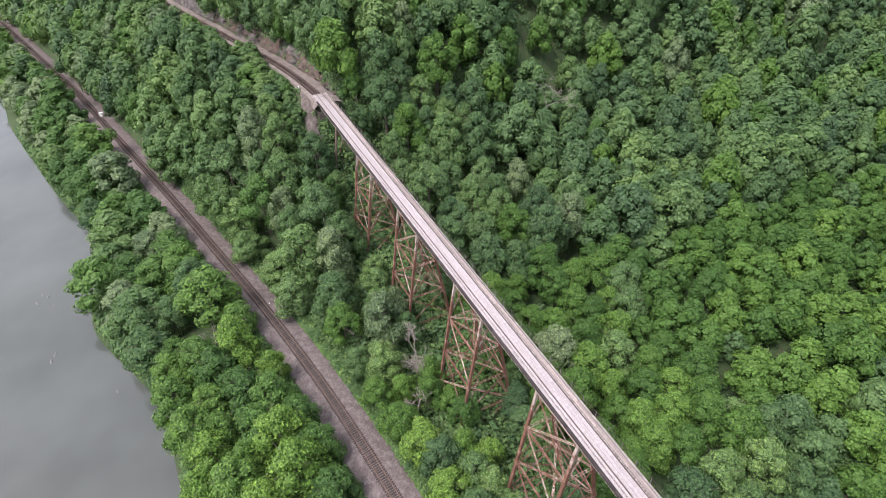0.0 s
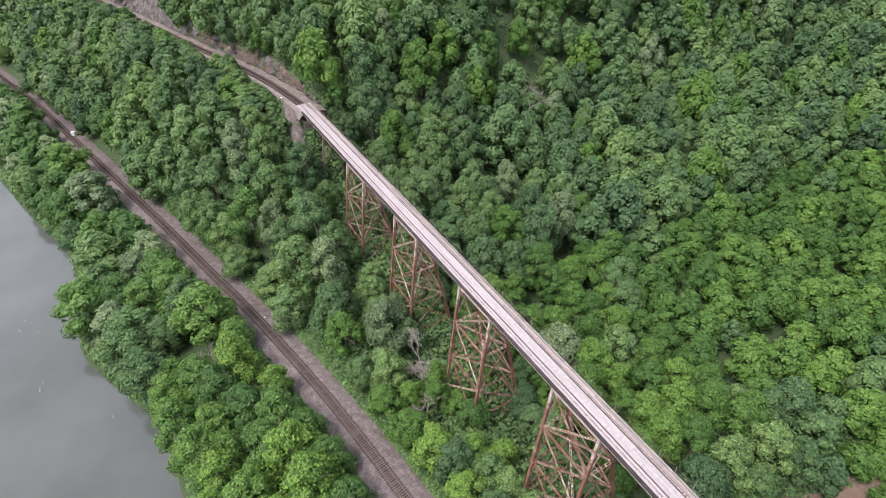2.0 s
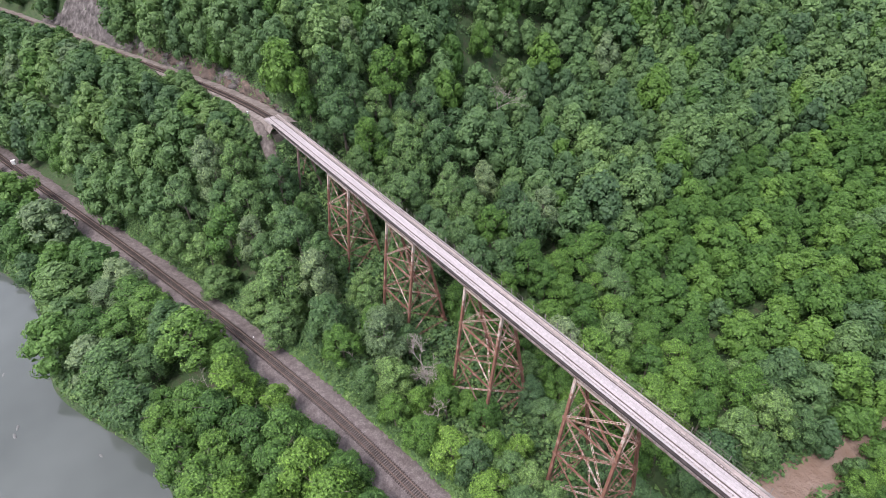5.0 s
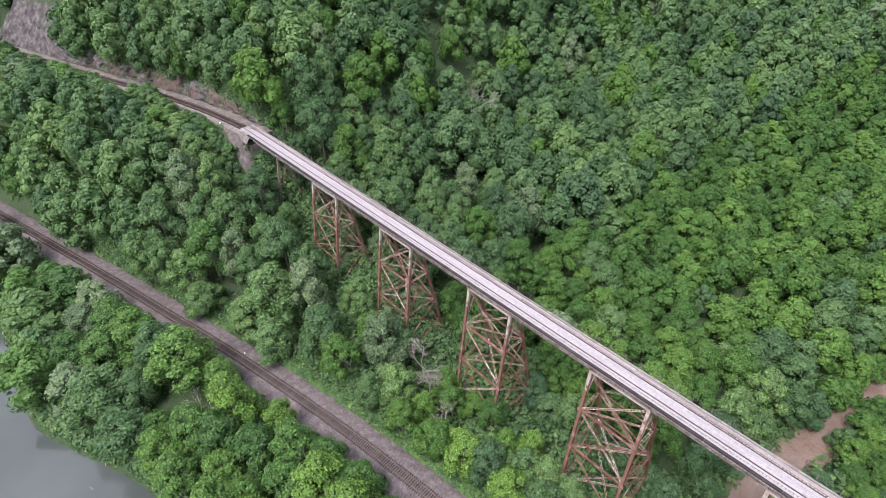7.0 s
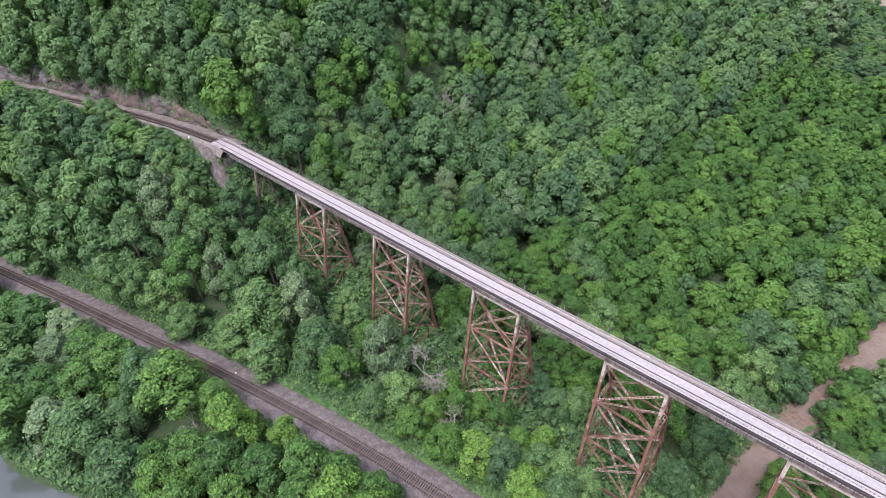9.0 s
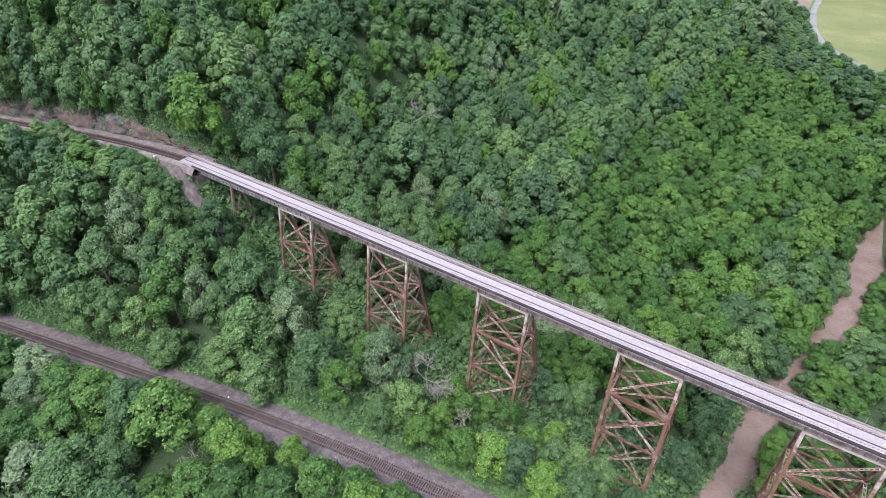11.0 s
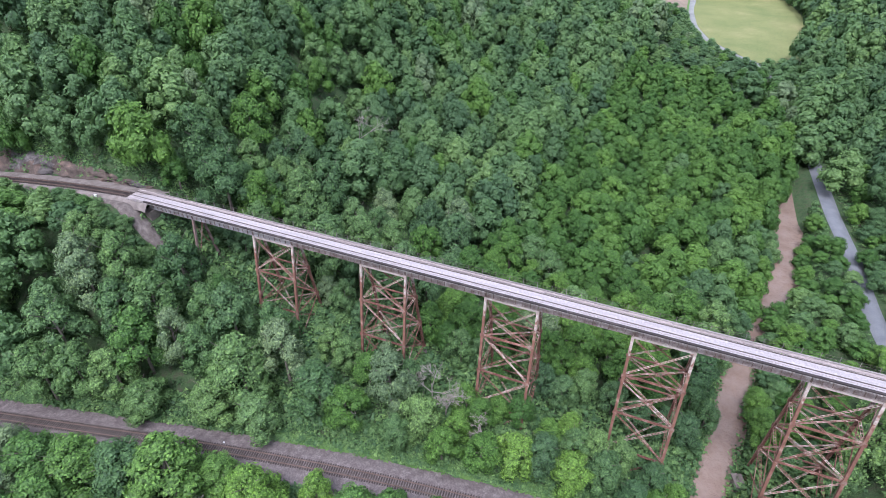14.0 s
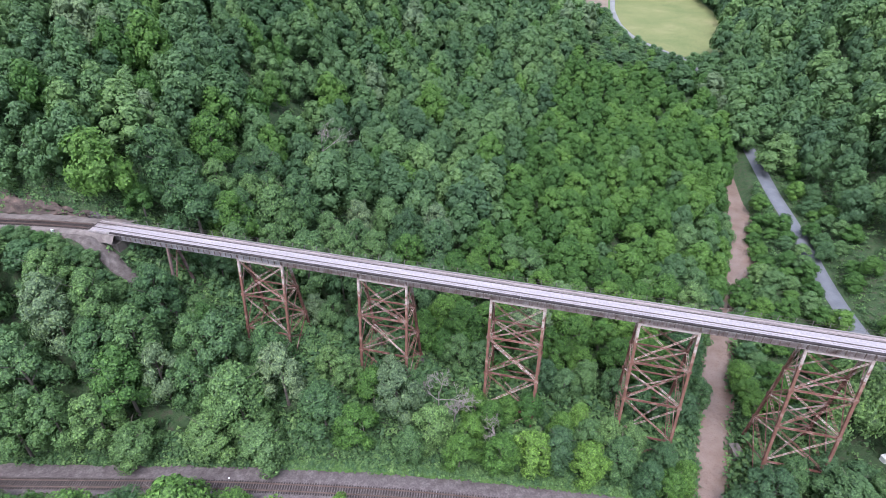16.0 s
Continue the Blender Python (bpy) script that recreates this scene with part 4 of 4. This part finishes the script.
        grid.setdefault((int(x // cell), int(y // cell)), []).append((x, y, r))
        placed.append((kind, x, y, h, r, tone))
    return placed


# trees that stand out: kind, x, y, height, crown radius, tone
SINGLE = [
    ("mid", -42.2, -17.6, 17.0, 6.4, 0.7), ("mid", -52.3, -17.0, 14.5, 4.2, 0.4), ("pale", -58.0, -17.5, 15.5, 4.0, 0.3),
    ("mid", -82.8, -22.8, 13.5, 4.6, 0.5), ("mid", -72.2, -29.5, 15.0, 4.6, 0.6), ("mid", -93.5, -29.0, 15.0, 4.6, 0.5),
    ("mid", -48.0, -54.5, 14.5, 7.0, 0.6), ("fresh", -5.0, -36.0, 12.8, 5.0, 0.6), ("bright", 15.9, 45.4, 10.0, 3.8, 0.5),
    ("pale", -15.4, -8.6, 16.5, 4.7, 0.2), ("pale", -17.5, -5.0, 14.5, 2.6, 0.2), ("mid", -27.5, -14.5, 13.0, 5.2, 0.6), ("bright", -21.0, -15.5, 11.0, 4.2, 0.5), ("pale", 6.7, 17.5, 14.5, 4.7, 0.9), ("dark", 14.9, -10.6, 10.5, 3.5, 0.9),
    ("bright", 33.0, 64.0, 13.5, 4.2, 0.5), ("mid", 71.0, 112.0, 15.0, 6.0, 0.9), ("mid", -60.5, 59.8, 12.0, 4.2, 0.5),
    ("bright", -76.8, 9.5, 9.0, 3.4, 0.9), ("mid", 61.5, 126.0, 15.0, 5.4, 0.6), ("mid", 69.0, 133.0, 15.0, 5.6, 0.5),
    ("mid", 62.5, 141.0, 17.0, 6.4, 0.7), ("mid", 72.5, 146.0, 16.0, 5.6, 0.3), ("mid", 65.0, 155.0, 17.0, 6.4, 0.6), ("pale", 56.0, 160.0, 15.0, 5.8, 0.4),
    ("mid", 64.5, 169.0, 15.0, 6.0, 0.5), ("mid", 45.0, 167.0, 13.0, 5.6, 0.2), ("mid", 56.0, 178.0, 12.0, 5.4, 0.4), ("mid", 64.0, 184.0, 11.0, 5.0, 0.5),
    ("fresh", -124.9, -65.5, 13.5, 6.2, 0.1), ("mid", -83.0, -57.5, 14.5, 7.0, 0.8), ("pale", -181.3, -83.1, 12.5, 5.4, 0.4), ("fresh", -64.4, -54.5, 12.0, 5.0, 0.3),
    ("bright", 48.3, 49.9, 8.0, 3.3, 0.5), ("bright", 49.3, 58.6, 8.0, 3.3, 0.5), ("bright", 46.5, 47.6, 8.0, 3.3, 0.5),
    ("dark", 36.0, 178.0, 11.0, 5.0, 0.3), ("mid", 51.0, 191.0, 8.0, 3.8, 0.5),
]
# leafless trees: x, y, height, lean, seed, label, twigs to a fork
BARE = [
    (-8.6, -4.6, 14.0, (0.05, -0.1), 3, "bare tree with beige dying twigs near the towers", 5),
    (-5.2, -6.2, 10.0, (0.1, -0.05), 8, "leafless grey tree among green shrubs", 5),
    (-19.2, -13.6, 7.5, (-0.5, -0.25), 5, "fallen bleached dead tree with forked branches", 3),
    (3.4, -10.5, 8.5, (0.1, 0.1), 12, "leafless grey shrub tree beside the track", 5),
    (-59.5, 57.5, 21.0, (0.1, 0.0), 6, "tall dead grey tree standing in the hillside wood", 4),
    (-31.0, -40.5, 11.0, (0.0, 0.1), 14, "small leafless tree between riverbank crowns", 4),
]
LEAVES = 4000
trees = scatter()


def nearness(t):
    x, y = t[1], t[2]
    return math.hypot(max(-52 - x, 0, x - 55), max(-28 - y, 0, y - 12))


trees.sort(key=nearness)
for i, (kind, x, y, h, r, tone) in enumerate(trees[:300]):
    plant(kind, i % 5, x, y, h, r, (i * 2.39) % 6.283)


def woods(rows, leaves, size, lobes, name, label, core=0.76):
    """The trees past those: one mesh for each tone of green, of crowns and their trunks."""
    rng = np.random.default_rng(5)
    for kind in GREENS:
        mine = [t for t in rows if t[0] == kind]
        if not mine:
            continue
        clouds = [leaf_cloud(rng, 4.0, 9.2 if kind != "bright" else 8.4, leaves, size, lobes + 3 * (k % 3), 0.30, core) for k in range(7)]
        V, T, F, base = [], [], [], 0
        for i, (_, x, y, h, r, tone) in enumerate(mine):
            p, tri = clouds[i % 7][0].copy(), clouds[i % 7][1]
            p[:, 2] += 12 - (9.2 if kind != "bright" else 8.4) * 1.02
            a = i * 2.39
            rot = np.array([[math.cos(a), -math.sin(a)], [math.sin(a), math.cos(a)]])
            p[:, :2] = p[:, :2] @ rot.T
            p *= np.array([r / 4, r / 4, h / 12])
            p += np.array([x, y, float(height(x, y)) - 0.2])
            V.append(p)
            F.append(tri + base)
            base += len(p)
            T.append(np.full(len(tri), tone))
        V, T = np.concatenate(V), np.concatenate(T)
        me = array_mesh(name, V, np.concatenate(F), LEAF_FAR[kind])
        me.attributes.new("tone", 'FLOAT', 'FACE').data.foreach_set("value", T.astype(np.float32))
        tagged(new(name, me), label[kind], "woods", kind="stuff")


FAR_LABELS = {
    "lime": "bright yellow-green bushy trees near the river line",
    "fresh": "light green bank woods beside the river and track",
    "mid": "distant green deciduous woods covering the hillsides", "bright": "distant fresh yellow-green woods on the valley floor",
    "dark": "distant dark bluish-green woods on the slopes, partly tinted for haze", "pale": "distant pale grey-green trees among the woods",
}
rest = trees[300:]


def brow(t):
    """How far a tree's top lies under the brow of the slopes that shut the valley in."""
    return 98 - 0.185 * math.hypot(t[1] - 40, t[2] + 50) - float(height(t[1], t[2]))


inner = [t for t in rest if brow(t) > 0 and t[1] < 84 + 0.33 * t[2]]
outer = [t for t in rest if not (brow(t) > 0 and t[1] < 84 + 0.33 * t[2])]
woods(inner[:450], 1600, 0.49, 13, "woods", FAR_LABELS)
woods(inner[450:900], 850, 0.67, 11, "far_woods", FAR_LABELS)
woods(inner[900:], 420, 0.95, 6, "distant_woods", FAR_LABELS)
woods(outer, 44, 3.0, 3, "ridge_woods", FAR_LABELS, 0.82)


# ---- undergrowth ----
def undergrowth():
    rng = np.random.default_rng(21)
    N = 40000
    X, Y = rng.uniform(-150, 110, N), rng.uniform(-75, 130, N)
    M = 7500
    xt = rng.uniform(-130, 45, M)
    side = rng.choice([-1, 1], M)
    yt = table(xt, LOW) + side * (4.4 + 5.0 * rng.random(M) ** 1.6)
    xr = rng.uniform(-175, -74, 2000)
    yr = table(xr, UP) + np.where(rng.random(2000) < 0.75, 4.9 + 5.5 * rng.random(2000), -2.6 - 3.2 * rng.random(2000))
    xb, yb = rng.uniform(-74, 62, 4200), rng.uniform(-18, 11, 4200)
    xa, ya = rng.uniform(-90, -58, 500), rng.uniform(-14, -4.8, 500)
    yc = rng.uniform(-45, 140, 3000)
    xc = table(yc, CREEK_X) + rng.choice([-1, 1], 3000) * (2.8 + 6.5 * rng.random(3000))
    xs = rng.uniform(-190, 40, 2600)
    ysh = table(xs, SHORE) + 0.3 + 3.2 * rng.random(2600)
    yv = rng.uniform(20, 140, 1500)
    xv = table(yv, ROAD) + rng.choice([-1, 1], 1500) * (3.2 + 8 * rng.random(1500) ** 1.4)
    X, Y = np.concatenate([X, xt, xr, xb, xc, xa, xs, xv]), np.concatenate([Y, yt, yr, yb, yc, ya, ysh, yv])
    yl, yu = table(X, LOW), table(X, UP)
    ok = (Y > table(X, SHORE) + 0.2) & ~((Y > yl - 4.3) & (Y < yl + 4.3)) & ~((X < -74) & (Y > yu - 2.5) & (Y < yu + 4.2))
    ok &= ~(np.abs(X - table(Y, CREEK_X)) < np.where((Y > 56) & (Y < 116), 4.2, 2.7)) & ~((np.abs(X - table(Y, ROAD)) < 3.0) & (Y > 18)) & ~((X < -62) & (X > -86) & (np.abs(Y + 3.9) < 1.7))
    keep = np.arange(len(X)) >= N
    keep |= rng.random(len(X)) < np.where((X < -35) & (Y > 2) & (Y < 60), 0.32, 0.11)
    pick = ok & keep
    small = (np.abs(Y - yl) < 8.5) | ((np.abs(X - table(Y, ROAD)) < 11) & (Y > 18)) | ((X < -74) & (np.abs(Y - yu) < 12))
    small = small[pick]
    X, Y = X[pick], Y[pick]
    V, T = [], []
    clouds = [leaf_cloud(rng, 1.0, 1.5, 23, 0.5, 4, core=0)[0] for _ in range(9)]
    for i, (x, y) in enumerate(zip(X, Y)):
        s = rng.uniform(0.35, 0.95) if small[i] else rng.uniform(0.8, 1.6)
        p = clouds[i % 9] * np.array([s * 1.1, s * 1.1, s * rng.uniform(0.6, 1.2)])
        V.append(p + np.array([x, y, float(height(x, y)) - 0.15]))
        T.append(np.full(len(p) // 3, rng.random()))
    V, T = np.concatenate(V), np.concatenate(T)
    me = array_mesh("undergrowth", V, np.arange(len(V)).reshape(-1, 3), LEAF_FAR["mid"])
    me.attributes.new("tone", 'FLOAT', 'FACE').data.foreach_set("value", T.astype(np.float32))
    tagged(new("undergrowth", me), "tangled green shrubs and saplings under the trees", "undergrowth", kind="stuff")


undergrowth()


def verge_grass():
    """Bright tufts along the hill side of the river line, where no shrub shades them."""
    rng = np.random.default_rng(33)
    N = 2600
    X = rng.uniform(-34, 34, N)
    Y = table(X, LOW) + 4.2 + 1.9 * rng.random(N) ** 1.5
    V = []
    clouds = [leaf_cloud(rng, 0.42, 0.4, 14, 0.26, 3, core=0)[0] for _ in range(6)]
    for i, (x, y) in enumerate(zip(X, Y)):
        V.append(clouds[i % 6] * rng.uniform(0.7, 1.5) + np.array([x, y, float(height(x, y)) - 0.03]))
    V = np.concatenate(V)
    me = array_mesh("verge_grass", V, np.arange(len(V)).reshape(-1, 3), GRASS)
    tagged(new("verge_grass", me), "bright green grass verge along the ballast edge", "grass", kind="stuff")


verge_grass()


# ---- dead and bare trees, small things ----
def bare_tree(x, y, h, lean, seed, label, twigs=5):
    """A leafless trunk that forks three times into thin twigs."""
    rng = random.Random(seed)
    top = new("bare_tree")
    tagged(top, label, "dead tree")
    top.matrix_basis = Matrix.Translation((x, y, float(height(x, y)) - 0.3))
    bm = bmesh.new()
    fine = bmesh.new()

    def limb(target, a, d, length, r, depth):
        b = a + d * length
        q = d.to_track_quat('Z', 'Y').to_matrix().to_4x4()
        bmesh.ops.create_cone(target, cap_ends=False, segments=5 if depth < 2 else 3, radius1=r, radius2=r * 0.55, depth=length, matrix=Matrix.Translation((a + b) / 2) @ q)
        if depth < 5:
            for k in range(3 if depth == 0 else twigs - 1):
                t = rng.uniform(0.45, 1.0)
                turn = Vector((rng.gauss(0, 1), rng.gauss(0, 1), rng.gauss(0.2, 0.6)))
                limb(bm if depth < 1 else fine, a.lerp(b, t), (d + turn * 0.55).normalized(), length * rng.uniform(0.45, 0.72), max(r * 0.56, 0.019), depth + 1)
    limb(bm, Vector(), Vector((lean[0], lean[1], 1)).normalized(), h * 0.5, 0.17, 0)
    part("trunk", bm, DEADWOOD, top)
    tagged(part("twig_rest", fine, DEADWOOD, top), kind="stuff")


for row in BARE:
    bare_tree(*row)


def block(name, x, y, z, size, turn, mat, label, category, cap=None):
    top = new(name)
    tagged(top, label, category)
    top.matrix_basis = Matrix.Translation((x, y, z)) @ Matrix.Rotation(turn, 4, 'Z')
    bm = bmesh.new()
    add_box(bm, size, Matrix.Translation((0, 0, size[2] / 2)))
    bmesh.ops.bevel(bm, geom=list(bm.edges), offset=min(size) * 0.08, segments=2, affect='EDGES')
    part("body", bm, mat, top)
    bm = bmesh.new()
    add_box(bm, (size[0] * 1.08, size[1] * 1.08, size[2] * 0.12), Matrix.Translation((0, 0, size[2] * 1.05)))
    part("lid", bm, cap or mat, top)


block("concrete_block", 47.4, 3.6, 1.4, (1.7, 2.6, 2.2), 0.35, OLD_STONE, "tilted weathered grey concrete block at the edge of the creek", "concrete block")
block("marker_box", -40.4, -27.6, 7.3, (0.26, 0.22, 0.32), 0.2, WHITE, "small white trackside marker box on the ballast", "marker box")
block("signal_cabinet", -171.0, -61.0, 7.3, (1.0, 1.2, 1.6), -0.3, WHITE, "white trackside signal cabinet beside the river line", "signal cabinet")
block("marker_box", -88.3, -2.6, DECK_Z - 0.6, (0.5, 0.3, 0.5), 0.1, WHITE, "small white marker box beside the upper track", "marker box")
block("storage_tank", 71.5, 5.3, float(height(71.5, 5.3)) - 0.1, (1.8, 1.2, 1.2), 0.5, WHITE, "white storage tank on the grass beyond the creek", "tank")


# flat stones added where the river only has small pale riffles
def river_stone(x, y, size, seed):
    rng = random.Random(seed)
    bm = bmesh.new()
    bmesh.ops.create_icosphere(bm, subdivisions=2, radius=1.0)
    for v in bm.verts:
        v.co *= 1 + 0.30 * noise.noise(v.co * 1.3 + Vector((seed, 0, 0)))
        v.co.x *= size * 2.4
        v.co.y *= size * 0.8
        v.co.z *= size * 0.35
    ob = part("river_stone", bm, STONE)
    ob.matrix_basis = Matrix.Translation((x, y, RIVER_Z - 0.02)) @ Matrix.Rotation(rng.uniform(-0.5, 0.5), 4, 'Z')
    tagged(ob, "low wet grey stone added in place of a river riffle", "stone", "stones in the river")


for k, (x, y) in enumerate([(-79.0, -78.5), (-77.5, -77.0), (-76.0, -79.5), (-73.0, -75.5), (-54.5, -74.5), (-52.5, -75.2), (-36.5, -62.0)]):
    river_stone(x, y, 0.26 + 0.08 * (k % 3), k)
